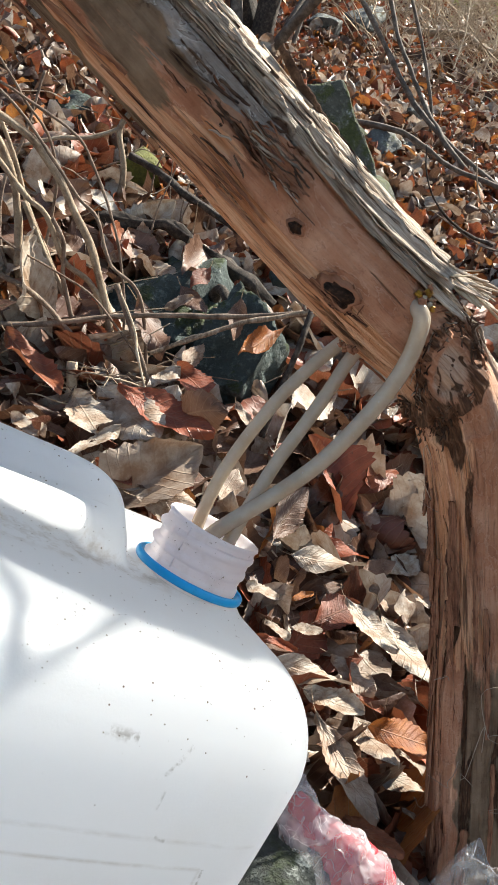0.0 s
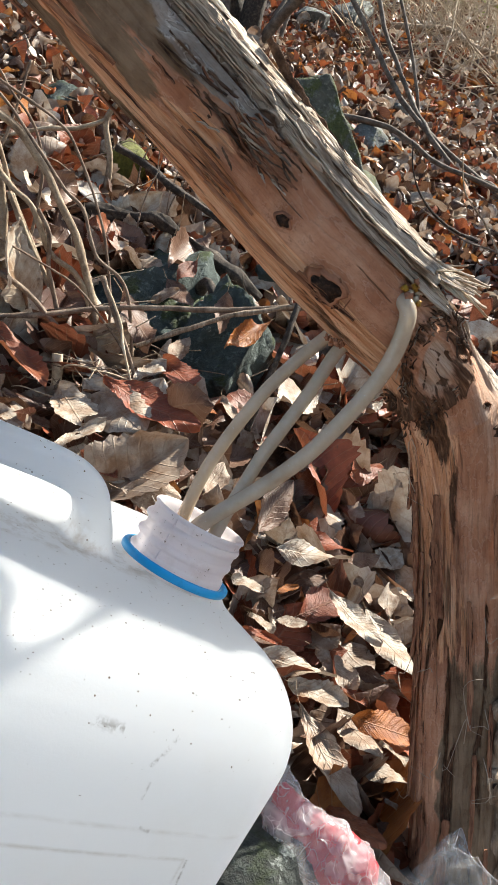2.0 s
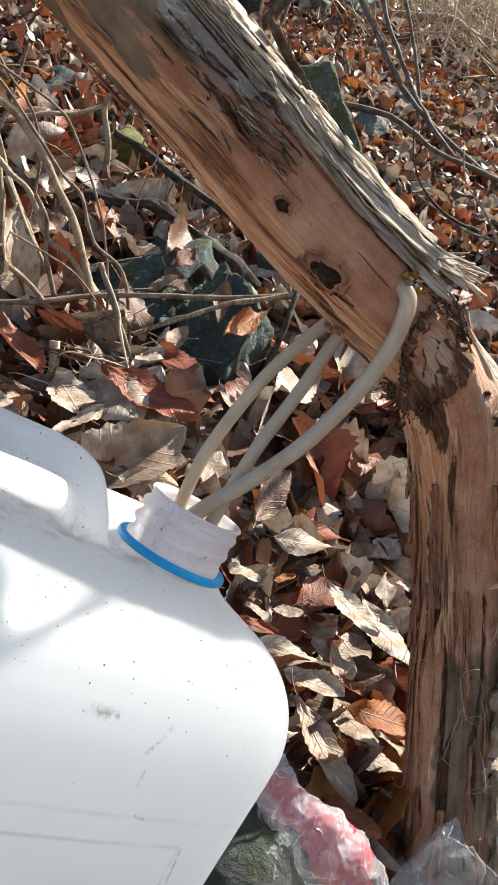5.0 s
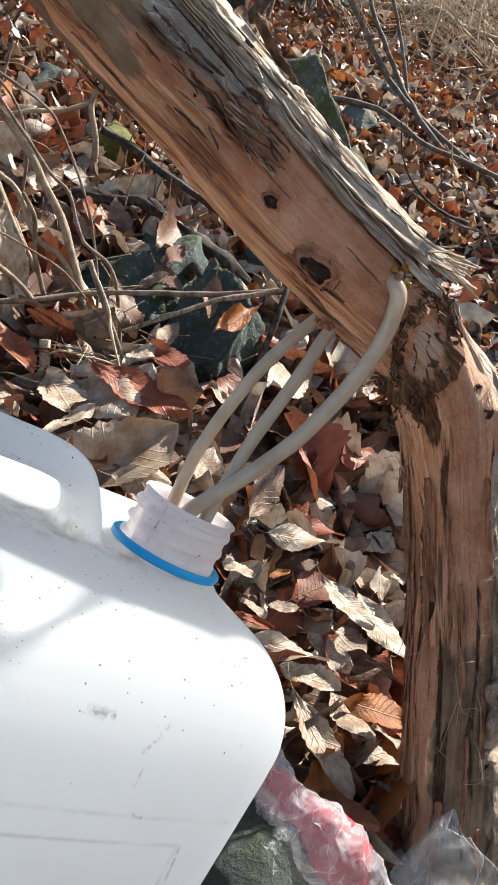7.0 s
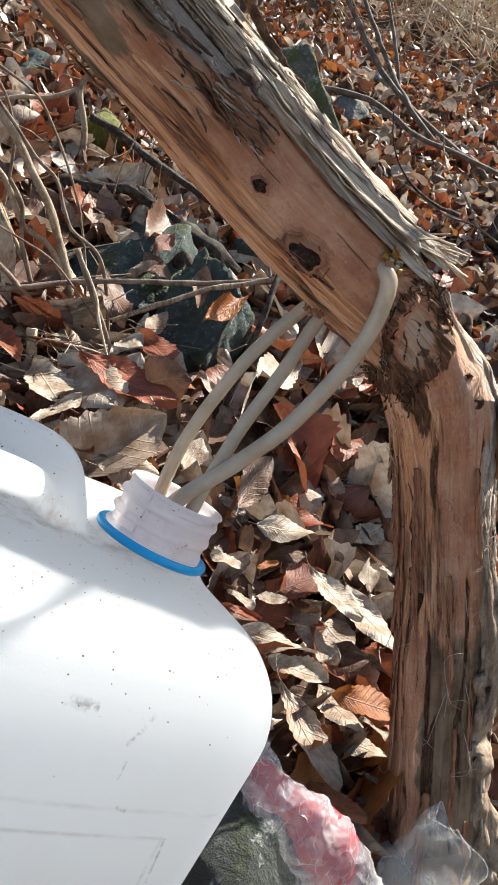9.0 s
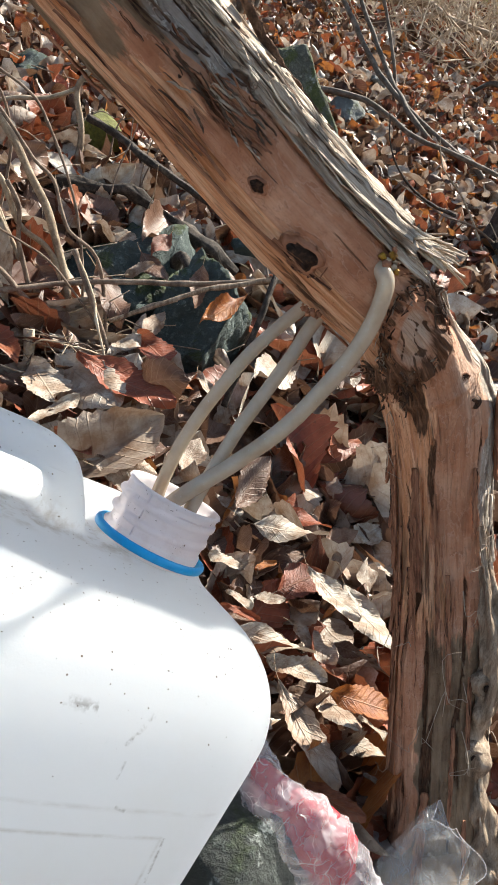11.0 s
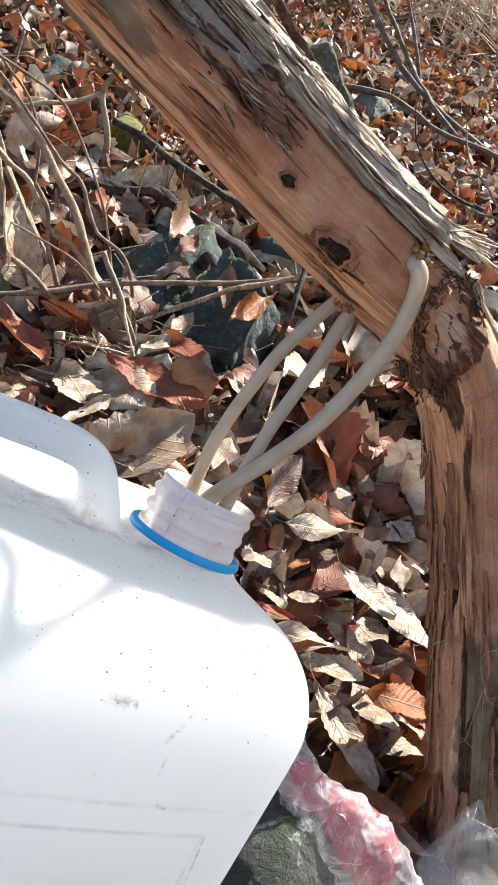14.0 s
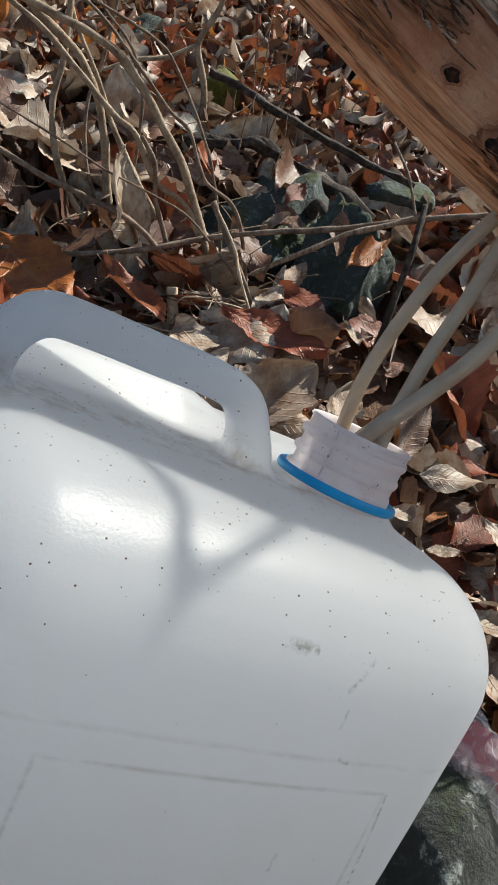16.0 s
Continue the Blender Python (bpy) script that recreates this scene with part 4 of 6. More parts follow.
    # broken side shoots at the foot
    for k, pts in enumerate((((0.160, 0.405, 0.045), (0.190, 0.378, 0.068), (0.212, 0.360, 0.088)), ((0.160, 0.405, 0.035), (0.188, 0.378, 0.050), (0.214, 0.360, 0.060)), ((0.16, 0.40, 0.018), (0.194, 0.386, 0.027), (0.220, 0.370, 0.044)))):
        part_mesh("broken_shoot", stem_mesh("broken_shoot", [Vector(v) - off for v in pts], 0.0058, 0.0042, 0.3, 12, 20, 5.0 + k, 0.3), M_GREYTRUNK, tree, "broken brown side shoot")
    for k in range(5):
        w = -2.4 + k * 1.05
        p = Vector((math.cos(w), math.sin(w), 0))
        part_mesh("root", stem_mesh("root", [p * 0.012 + Vector((0, 0, 0.06)), p * 0.045 + Vector((0, 0, 0.008)), p * 0.10 + Vector((0, 0, -0.03 + 0.02 * p.y))], 0.017, 0.006, 0.3, 14, 30, 9.0 + k, 0.2), M_BARK, tree)


build_tree()


# ---- the can ----
CAN_AXES = Matrix(((0.745, -0.457, 0.485), (0.388, 0.889, 0.242), (-0.542, 0.008, 0.840)))
CAN_AXES = CAN_AXES.to_quaternion().to_matrix().to_4x4()
CAN_POSE = Matrix.Translation((-0.0112, 0.3618, 0.2954)) @ CAN_AXES
NECK = Vector((-0.002, 0.028, 0.0))
GIRTH = 1.04


def rounded_box(bm, lo, hi, r, cuts=22):
    """A box with round edges of a radius for each axis, as a grid pushed onto its rounded shape."""
    lo, hi = Vector(lo), Vector(hi)
    mid, half = (lo + hi) / 2, (hi - lo) / 2
    geo = bmesh.ops.create_cube(bm, size=2.0)
    bmesh.ops.subdivide_edges(bm, edges=list({e for v in geo["verts"] for e in v.link_edges}), cuts=cuts, use_grid_fill=True)
    for v in bm.verts:
        p = Vector([math.copysign(abs(c) ** 0.8, c) * h for c, h in zip(v.co, half)])
        inner = Vector([max(-h + q, min(h - q, c)) for c, h, q in zip(p, half, r)])
        d = Vector([(a - b) / q for a, b, q in zip(p, inner, r)])
        if d.length > 1e-9:
            d.normalize()
        v.co = mid + inner + Vector([a * q for a, q in zip(d, r)])
        # the back of the top stands higher behind the grip
        rise = 0.0075 + 0.0105 * max(0.0, min(1.0, (-0.048 - v.co.x) / 0.03))
        v.co.z += rise * max(0.0, min(1.0, (v.co.y - 0.040) / 0.03)) * max(0.0, min(1.0, (v.co.z + 0.12) / 0.08))
        # the side draws in downwards
        if v.co.x > mid.x:
            v.co.x -= 0.0090 * max(0.0, min(1.0, (-0.060 - v.co.z) / 0.11)) * (v.co.x - mid.x) / half.x
        # the front bellies out a little
        if v.co.y < mid.y:
            u, w = (v.co.x - mid.x) / half.x, (v.co.z + 0.20) / 0.175
            v.co.y -= 0.009 * max(0.0, 1 - u * u) * max(0.0, 1 - w * w)


def build_can():
    can = tagged(empty("jerrycan", CAN_POSE), "open white plastic jerrycan, tilted and dirt-specked, among leaves and stones", "jerrycan")
    bm = bmesh.new()
    rounded_box(bm, (-0.204, -0.087, -0.375), (0.0575, 0.153, -0.0195), (0.043, 0.058, 0.044))
    me = bpy.data.meshes.new("body")
    # handle: an arch of rounded section rising out of the top
    arch = [(-0.183, 0.030, -0.055), (-0.1815, 0.030, -0.025), (-0.1785, 0.030, -0.004), (-0.168, 0.030, 0.0095), (-0.150, 0.030, 0.0117), (-0.120, 0.030, 0.0117),
            (-0.088, 0.030, 0.0115), (-0.071, 0.030, 0.0075), (-0.0605, 0.030, -0.006), (-0.0555, 0.030, -0.022), (-0.050, 0.030, -0.055)]
    path, s = spline(arch, 64)
    tan, a, b = frames_along(path, (0, -1, 0))
    rings = []
    for i in range(64):
        ring = []
        post = max(0.0, min(1.0, (-0.004 - path[i][2]) / 0.02)) * (1.0 if path[i][0] > -0.12 else 0.2)
        for k in range(28):
            w = 2 * math.pi * k / 28
            c, q = math.cos(w), math.sin(w)
            y = math.copysign(abs(c) ** 0.55, c) * (0.0115 + 0.003 * post)
            x = math.copysign(abs(q) ** 0.55, q) * (0.0088 + 0.004 * post)
            ring.append(path[i] + y * a[i] + x * b[i])
        rings.append(np.array(ring))
    arch_me = grid_mesh("arch", rings)
    bm.from_mesh(arch_me)
    bpy.data.meshes.remove(arch_me)
    # low boss under the neck
    rings = [np.array([(NECK.x + r * math.cos(w), NECK.y + r * math.sin(w), z) for w in np.linspace(0, 2 * math.pi, 48, endpoint=False)]) for r, z in ((0.036, -0.05), (0.036, -0.024), (0.032, -0.0185), (0.020, -0.0185))]
    boss = grid_mesh("boss", rings)
    bm.from_mesh(boss)
    bpy.data.meshes.remove(boss)
    bm.to_mesh(me)
    bm.free()
    tmp = new("tmp", me)
    re = tmp.modifiers.new("remesh", "REMESH")
    re.mode, re.voxel_size = "VOXEL", 0.0021
    sm = tmp.modifiers.new("smooth", "SMOOTH")
    sm.factor, sm.iterations = 0.5, 9
    done = bpy.data.meshes.new_from_object(tmp.evaluated_get(bpy.context.evaluated_depsgraph_get()))
    bpy.data.objects.remove(tmp)
    bpy.data.meshes.remove(me)
    # open the mouth
    bm = bmesh.new()
    bm.from_mesh(done)
    bpy.data.meshes.remove(done)
    gone = [v for v in bm.verts if math.hypot(v.co.x - NECK.x, v.co.y - NECK.y) < 0.0225 and v.co.z > -0.06]
    bmesh.ops.delete(bm, geom=gone, context="VERTS")
    part("body", bm, M_CAN, can)
    # neck: outer thread, rounded rim, inner wall
    prof = [(0.0262, -0.021), (0.0262, -0.0168)]
    zz = np.linspace(-0.016, 0.0125, 48)
    outer = [(0.0252 + 0.0024 * max(0.0, math.sin((z + 0.016) / 0.0285 * 3 * 2 * math.pi - 0.6)) ** 0.6, z) for z in zz]
    prof += outer + [(0.0262, 0.0138), (0.0258, 0.0148), (0.0246, 0.0150), (0.0238, 0.0142), (0.0232, 0.010), (0.0224, -0.01), (0.0224, -0.032)]
    turns, rings = 96, []
    for r, z in prof:
        ring = []
        for k in range(turns):
            w = 2 * math.pi * k / turns
            lift = 0.0032 * (k / turns - 0.5) if -0.012 < z < 0.009 and r > 0.0235 else 0.0
            rr = r if r < 0.0253 or z > 0.0126 else 0.0252 + (r - 0.0252) * (0.5 + 0.5 * max(0.0, math.cos(w - math.radians(165))) ** 0.8)
            # the thread breaks off beside a mould seam
            near = abs((w - math.radians(188) + math.pi) % (2 * math.pi) - math.pi)
            if r > 0.0256 and near < 0.12 and z < 0.0130:
                rr = 0.0253
            ring.append((NECK.x + GIRTH * rr * math.cos(w), NECK.y + GIRTH * rr * math.sin(w), z + lift))
        rings.append(np.array(ring))
    neck = part_mesh("neck", grid_mesh("neck", rings, caps=False), M_NECK, can, "translucent white threaded neck")
    seam = [(NECK.x + 0.0268 * math.cos(math.radians(212)), NECK.y + 0.0268 * math.sin(math.radians(212)), z) for z in (-0.016, 0.0, 0.013)]
    part_mesh("mould_seam", stem_mesh("mould_seam", seam, 0.0006, 0.0006, 0.1, 6, 10), M_NECK, neck)
    # blue seal ring, sitting a little askew
    rings = []
    for k in range(96):
        w = 2 * math.pi * k / 96
        c = np.array((NECK.x + 0.0306 * math.cos(w), NECK.y + 0.0306 * math.sin(w), -0.0150 + 0.0012 * math.cos(w + 2.0)))
        out, upw = np.array((math.cos(w), math.sin(w), 0)), np.array((0, 0, 1.0))
        rings.append(np.array([c + 0.0019 * math.cos(v) * out + 0.0024 * math.copysign(abs(math.sin(v)) ** 0.7, math.sin(v)) * upw for v in np.linspace(0, 2 * math.pi, 12, endpoint=False)]))
    rings.append(rings[0])
    part_mesh("seal_ring", grid_mesh("seal_ring", rings, caps=False), M_BLUE, can, "bright blue plastic seal ring")
    return can


build_can()


# ---- tubes ----
def tube(points, r, label, seed):
    n = 120
    path, s = spline(points, n)
    tan, a, b = frames_along(path)
    ang = np.linspace(0, 2 * math.pi, 22, endpoint=False)
    rings = []
    for rad in (r, r * 0.70):
        ring_set = []
        for i in range(n):
            sq = 1 + 0.025 * n3(s[i] * 40, seed, 0)
            ring_set.append(path[i] + rad * sq * (np.cos(ang)[:, None] * a[i] + np.sin(ang)[:, None] * b[i]))
        rings.append(ring_set)
    ob = part_mesh("sap_tube", grid_mesh("sap_tube", rings[0] + rings[1][::-1] + [rings[0][0]], caps=False), M_TUBE, None)
    return tagged(ob, label, "tube", "sap tubes")


tube([(0.062, 0.428, 0.412), (0.046, 0.425, 0.400), (0.032, 0.421, 0.389), (0.018, 0.417, 0.376), (0.004, 0.412, 0.360), (-0.007, 0.408, 0.346), (-0.018, 0.404, 0.329), (-0.029, 0.400, 0.305), (-0.034, 0.397, 0.285)],
     0.0037, "cloudy vinyl tube from the limb's underside into the can", 1)
tube([(0.066, 0.424, 0.408), (0.054, 0.420, 0.394), (0.046, 0.415, 0.383), (0.037, 0.410, 0.371), (0.026, 0.405, 0.357), (0.015, 0.400, 0.343), (0.004, 0.395, 0.326), (-0.005, 0.390, 0.312), (-0.013, 0.385, 0.298), (-0.020, 0.382, 0.282)],
     0.0038, "cloudy vinyl tube from the limb's underside into the can", 2)
tube([(0.079, 0.412, 0.428), (0.0815, 0.399, 0.4295), (0.0845, 0.391, 0.4275), (0.0855, 0.388, 0.421), (0.081, 0.388, 0.405), (0.072, 0.388, 0.388), (0.055, 0.388, 0.366), (0.036, 0.388, 0.346), (0.012, 0.387, 0.328), (-0.020, 0.385, 0.307), (-0.034, 0.382, 0.290)],
     0.0044, "cloudy vinyl tube arching from a tap hole into the can", 3)


# ---- stones ----
def stone(centre, size, turn, material, label, seed, rough=0.22, cuts=4, flats=13, cut=(0.48, 0.80), block=False):
    """A stone: a ball cut by random flats, then roughened."""
    rng = random.Random(seed)
    bm = bmesh.new()
    bmesh.ops.create_icosphere(bm, subdivisions=cuts, radius=1.0)
    planes = [(Vector(v).normalized(), d) for v, d in (((0.1, 0.05, 1), 0.60), ((1, 0.1, 0.05), 0.55), ((-1, 0.15, 0.1), 0.55), ((0.1, -1, 0.2), 0.50), ((0, 1, 0), 0.6), ((0, 0, -1), 0.7))] if block else []
    for k in range(flats):
        v = Vector((rng.uniform(-1, 1), rng.uniform(-1, 1), rng.uniform(-1, 1))).normalized()
        planes.append((v, rng.uniform(*cut)))
    for v in bm.verts:
        p = v.co.copy()
        for nrm, d in planes:
            over = p.dot(nrm) - d
            if over > 0:
                p -= nrm * over * 0.92
        p *= 1 + rough * 0.5 * n3(p.x * 2.2 + seed, p.y * 2.2, p.z * 2.2) + rough * 0.25 * n3(p.x * 7 + seed, p.y * 7, p.z * 7) + rough * 0.1 * n3(p.x * 22, p.y * 22 + seed, p.z * 22)
        v.co = Vector((p.x * size[0], p.y * size[1], p.z * size[2]))
    ob = part("stone", bm, material, None)
    ob.matrix_world = pose(*centre, *turn)
    return tagged(ob, label, "stone")


stone((-0.088, 0.915, 0.300), (0.135, 0.085, 0.100), (-18, 14, -6), M_GREENSTONE, "green-grey angular stone with thin moss, half buried in leaves", 3, rough=0.42, cuts=5)
stone((-0.012, 0.845, 0.275), (0.078, 0.06, 0.105), (0, 5, 30), M_GREENSTONE, "dark green mossy stone wedged in the leaf litter", 14, rough=0.40, cuts=5)
stone((0.126, 1.54, 0.492), (0.130, 0.12, 0.185), (-8, -18, 8), M_MOSSSTONE, "upright square-edged mossy stone on the slope", 12, rough=0.12, cuts=5, flats=5, cut=(0.66, 0.85), block=True)
stone((0.198, 1.49, 0.430), (0.060, 0.06, 0.100), (0, -38, 10), M_MOSSSTONE, "low mossy stone leaning on a larger one", 9)
stone((0.262, 1.74, 0.515), (0.048, 0.055, 0.034), (10, -25, 20), M_GREYSTONE, "flat blue-grey stone among red leaves", 21)
stone((0.225, 1.78, 0.525), (0.045, 0.05, 0.035), (0, 10, 0), M_MOSSSTONE, "small mossy stone among leaves", 25)
stone((-0.27, 1.30, 0.55), (0.05, 0.05, 0.045), (0, 20, 0), M_GREENSTONE, "small dark stone on the slope", 31)
stone((-0.155, 1.21, 0.485), (0.045, 0.05, 0.032), (0, 8, 0), M_MOSS, "stone under a cushion of yellow-green moss", 37)
stone((0.465, 1.83, 0.435), (0.045, 0.05, 0.022), (0, 10, 0), M_MOSSSTONE, "small flat mossy stone on the slope", 41)
stone((0.33, 1.84, 0.515), (0.03, 0.03, 0.018), (0, 0, 0), M_GREYSTONE, "pale lichen-spotted pebble on the slope", 43)
stone((0.018, 0.322, 0.060), (0.118, 0.105, 0.082), (0, 24, -24), M_DARKSTONE, "dark mossy stone that props up the can", 52, cuts=5)
stone((-0.17, 0.34, -0.05), (0.12, 0.12, 0.05), (0, 8, 10), M_DARKSTONE, "flat dark stone under the can", 57)
stone((0.40, 2.05, 0.59), (0.035, 0.035, 0.02), (0, 10, 40), M_GREYSTONE, "grey pebble on the leafy slope", 61)
stone((0.22, 2.60, 0.85), (0.08, 0.07, 0.05), (0, 10, 40), M_GREYSTONE, "grey stone on the leafy slope", 63)
stone((0.36, 2.85, 0.90), (0.10, 0.08, 0.05), (0, -10, 10), M_GREYSTONE, "grey stone on the leafy slope", 65)
stone((0.10, 2.95, 1.00), (0.10, 0.09, 0.06), (0, -10, 70), M_DARKSTONE, "dark stone on the leafy slope", 67)
stone((0.385, 0.985, 0.150), (0.035, 0.03, 0.022), (0, 15, 20), M_MOSS, "small stone under a green moss cushion", 71)
stone((0.06, 1.02, 0.34), (0.05, 0.04, 0.035), (0, 12, 20), M_GREENSTONE, "small green-grey stone in the leaf litter", 69)


# ---- plastic bags ----
def crumple(p, amp, f, seed):
    """Ridged folds for film."""
    v = 0.0
    for k in range(4):
        v += (0.5 - abs(n3(p[0] * f + seed, p[1] * f + k * 7, p[2] * f))) * amp
        f, amp = f * 2.1, amp * 0.52
    return v


def bag_mesh(name, points, radii, flat, amp, seed, open_end=False, n=80, sides=72, fold=34):
    path, s = spline(points, n)
    tan, a, b = frames_along(path, (-0.3, -0.8, 0.5))
    ang = np.linspace(0, 2 * math.pi, sides, endpoint=False)
    rings = []
    for i in range(n):
        r = np.interp(i / (n - 1), np.linspace(0, 1, len(radii)), radii)
        ring = []
        for w in ang:
            d = math.cos(w) * a[i] * flat + math.sin(w) * b[i]
            p = path[i] + r * d
            k = crumple(p, amp, fold, seed) - amp * 0.5
            ring.append(p + d * k * min(1.0, r / 0.012))
        rings.append(np.array(ring))
    return grid_mesh(name, rings, caps=not open_end)


def build_bags():
    bag = tagged(empty("plastic_bag", pose(0.044, 0.333, 0.09)), "crumpled milky plastic bag holding red plastic, lying on a stone", "plastic bag")
    off = Vector((0.05, 0.335, 0.10))
    line = [Vector(v) - off for v in ((0.031, 0.348, 0.190), (0.034, 0.341, 0.172), (0.045, 0.334, 0.146), (0.064, 0.330, 0.118), (0.090, 0.328, 0.092), (0.118, 0.326, 0.072))]
    part_mesh("film", bag_mesh("film", line, (0.005, 0.0145, 0.029, 0.030, 0.024, 0.013, 0.009), 0.6, 0.0065, 3, n=120, sides=110, fold=46), M_FILM, bag)
    inner = [Vector(v) - off for v in ((0.032, 0.347, 0.177), (0.040, 0.341, 0.158), (0.052, 0.337, 0.136), (0.068, 0.334, 0.112), (0.080, 0.333, 0.095))]
    part_mesh("red_wrapper", bag_mesh("red_wrapper", inner, (0.004, 0.016, 0.0262, 0.0265, 0.010), 0.52, 0.0032, 9, n=100, sides=90, fold=50), M_REDBAG, bag, "crumpled red plastic wrapper")
    clear = tagged(empty("clear_plastic_bag", pose(0.13, 0.345, 0.08)), "crumpled clear plastic bag at the foot of the trunk", "plastic bag")
    off = Vector(clear.location)
    line = [Vector(v) - off for v in ((0.094, 0.334, 0.066), (0.112, 0.338, 0.082), (0.130, 0.343, 0.090), (0.147, 0.346, 0.095))]
    path, s = spline(line, 60)
    tan, ea, eb = frames_along(path, (-0.3, -0.8, 0.5))
    rings = []
    for i in range(60):
        f = i / 59
        r = np.interp(f, (0, 0.35, 0.7, 1), (0.008, 0.015, 0.021, 0.024))
        ring = []
        for w in np.linspace(0, 2 * math.pi, 72, endpoint=False):
            # soft folds that open towards the mouth
            k = 1 + f * (0.20 * math.sin(2 * w + 0.6) + 0.13 * math.sin(3 * w + 2 * f) + 0.06 * math.sin(7 * w + 5 * f)) + 0.10 * n3(math.cos(w) * 2 + 5, math.sin(w) * 2, f * 4)
            d = math.cos(w) * ea[i] * 0.6 + math.sin(w) * eb[i]
            ring.append(path[i] + r * k * d + tan[i] * (0.006 * f * math.sin(2 * w + 1.5) + 0.003 * f * math.sin(5 * w)))
        rings.append(np.array(ring))
    sheet = grid_mesh("film", rings, caps=False)
    brim = [sheet.vertices[len(sheet.vertices) - 72 + k % 72].co.copy() for k in range(0, 73)]
    film = part_mesh("film", sheet, M_CLEAR, clear)
    part_mesh("hem", stem_mesh("hem", brim, 0.0003, 0.0003, 0.1, 6, 140), M_FILM, film, "pale rolled hem of the film")


build_bags()

# ---- shrub, twigs and branches behind the can ----
SHRUB = (
    ([(-0.143, 0.805, 0.255), (-0.143, 0.800, 0.301), (-0.144, 0.800, 0.348), (-0.155, 0.800, 0.407), (-0.169, 0.800, 0.448), (-0.188, 0.800, 0.488), (-0.206, 0.795, 0.517), (-0.250, 0.785, 0.547), (-0.285, 0.780, 0.567), (-0.36, 0.77, 0.60)], 0.0062, 0.0048),
    ([(-0.145, 0.805, 0.29), (-0.149, 0.800, 0.352), (-0.159, 0.794, 0.381), (-0.181, 0.789, 0.402), (-0.193, 0.783, 0.445), (-0.211, 0.777, 0.466), (-0.252, 0.766, 0.529), (-0.282, 0.760, 0.561), (-0.35, 0.75, 0.62)], 0.0042, 0.0032),
    ([(-0.240, 0.845, 0.33), (-0.242, 0.840, 0.385), (-0.235, 0.832, 0.436), (-0.233, 0.824, 0.479), (-0.244, 0.816, 0.517), (-0.268, 0.808, 0.548), (-0.285, 0.800, 0.573), (-0.33, 0.79, 0.63)], 0.0052, 0.0055),
    ([(-0.235, 0.800, 0.31), (-0.253, 0.800, 0.361), (-0.273, 0.805, 0.404), (-0.278, 0.810, 0.443), (-0.273, 0.815, 0.482), (-0.258, 0.820, 0.515), (-0.24, 0.83, 0.58)], 0.0042, 0.0042),
    ([(-0.145, 0.765, 0.265), (-0.155, 0.760, 0.308), (-0.179, 0.756, 0.345), (-0.203, 0.752, 0.375), (-0.239, 0.748, 0.399), (-0.272, 0.744, 0.419), (-0.305, 0.740, 0.444), (-0.37, 0.73, 0.49)], 0.0034, 0.0038),
    ([(-0.184, 0.825, 0.30), (-0.185, 0.820, 0.339), (-0.187, 0.813, 0.361), (-0.204, 0.807, 0.405), (-0.218, 0.800, 0.458)], 0.0050, 0.0036),
    ([(-0.176, 0.792, 0.29), (-0.178, 0.790, 0.342), (-0.183, 0.787, 0.384), (-0.179, 0.783, 0.420), (-0.187, 0.780, 0.444)], 0.0036, 0.0032),
    ([(-0.19, 0.83, 0.345), (-0.206, 0.830, 0.400), (-0.224, 0.835, 0.451), (-0.234, 0.840, 0.496), (-0.246, 0.845, 0.536), (-0.254, 0.850, 0.576), (-0.26, 0.85, 0.64)], 0.0032, 0.0030),
)
shrub = tagged(empty("shrub", pose(-0.17, 0.80, 0.28)), "leafless shrub of bent tan stems behind the can", "shrub")
for k, (pts, r0, r1) in enumerate(SHRUB):
    me = stem_mesh("stem", [Vector(p) - shrub.location for p in pts], r0 * 0.72, r1 * 0.68, 0.14, 10, None, k * 3.1, 0.22)
    part_mesh("stem", me, M_STEM if k not in (4, 6) else M_TWIG, shrub)

stem("fallen_twig", [(-0.40, 0.69, 0.372), (-0.337, 0.700, 0.366), (-0.313, 0.718, 0.364), (-0.268, 0.735, 0.352), (-0.194, 0.752, 0.348), (-0.139, 0.770, 0.351), (-0.073, 0.772, 0.352), (-0.019, 0.775, 0.350), (0.049, 0.778, 0.352), (0.101, 0.780, 0.352), (0.16, 0.79, 0.35)],
     0.0024, 0.0026, M_TWIG, "thin brown twig lying across the leaves", "twig", seed=2)
stem("fallen_twig", [(-0.097, 0.755, 0.318), (-0.049, 0.760, 0.333), (-0.007, 0.765, 0.346), (0.025, 0.770, 0.350), (0.06, 0.775, 0.355)], 0.0022, 0.0026, M_DEADGREY, "thin grey broken twig resting on another twig", "twig", seed=4)
stem("fallen_twig", [(-0.335, 0.690, 0.310), (-0.319, 0.705, 0.322), (-0.278, 0.745, 0.349)], 0.0024, 0.0018, M_STEM, "thin pale twig among leaves", "twig", seed=6)
stem("fallen_branch", [(-0.20, 1.01, 0.428), (-0.131, 1.000, 0.420), (-0.094, 0.990, 0.418), (-0.059, 0.980, 0.394), (-0.028, 0.970, 0.375), (0.03, 0.95, 0.33)], 0.0068, 0.0050, M_DARKSTEM, "dark wet rotting branch in the leaf litter", "branch", rough=0.9, sides=20, seed=8, knots=0.7)
stem("fallen_branch", [(-0.15, 1.06, 0.50), (-0.111, 1.050, 0.478), (-0.083, 1.033, 0.457), (-0.039, 1.017, 0.429), (0.015, 1.000, 0.395), (0.08, 0.98, 0.36)], 0.0045, 0.0035, M_DARKSTEM, "dark wet branch in the leaf litter", "branch", rough=0.5, sides=14, seed=9)
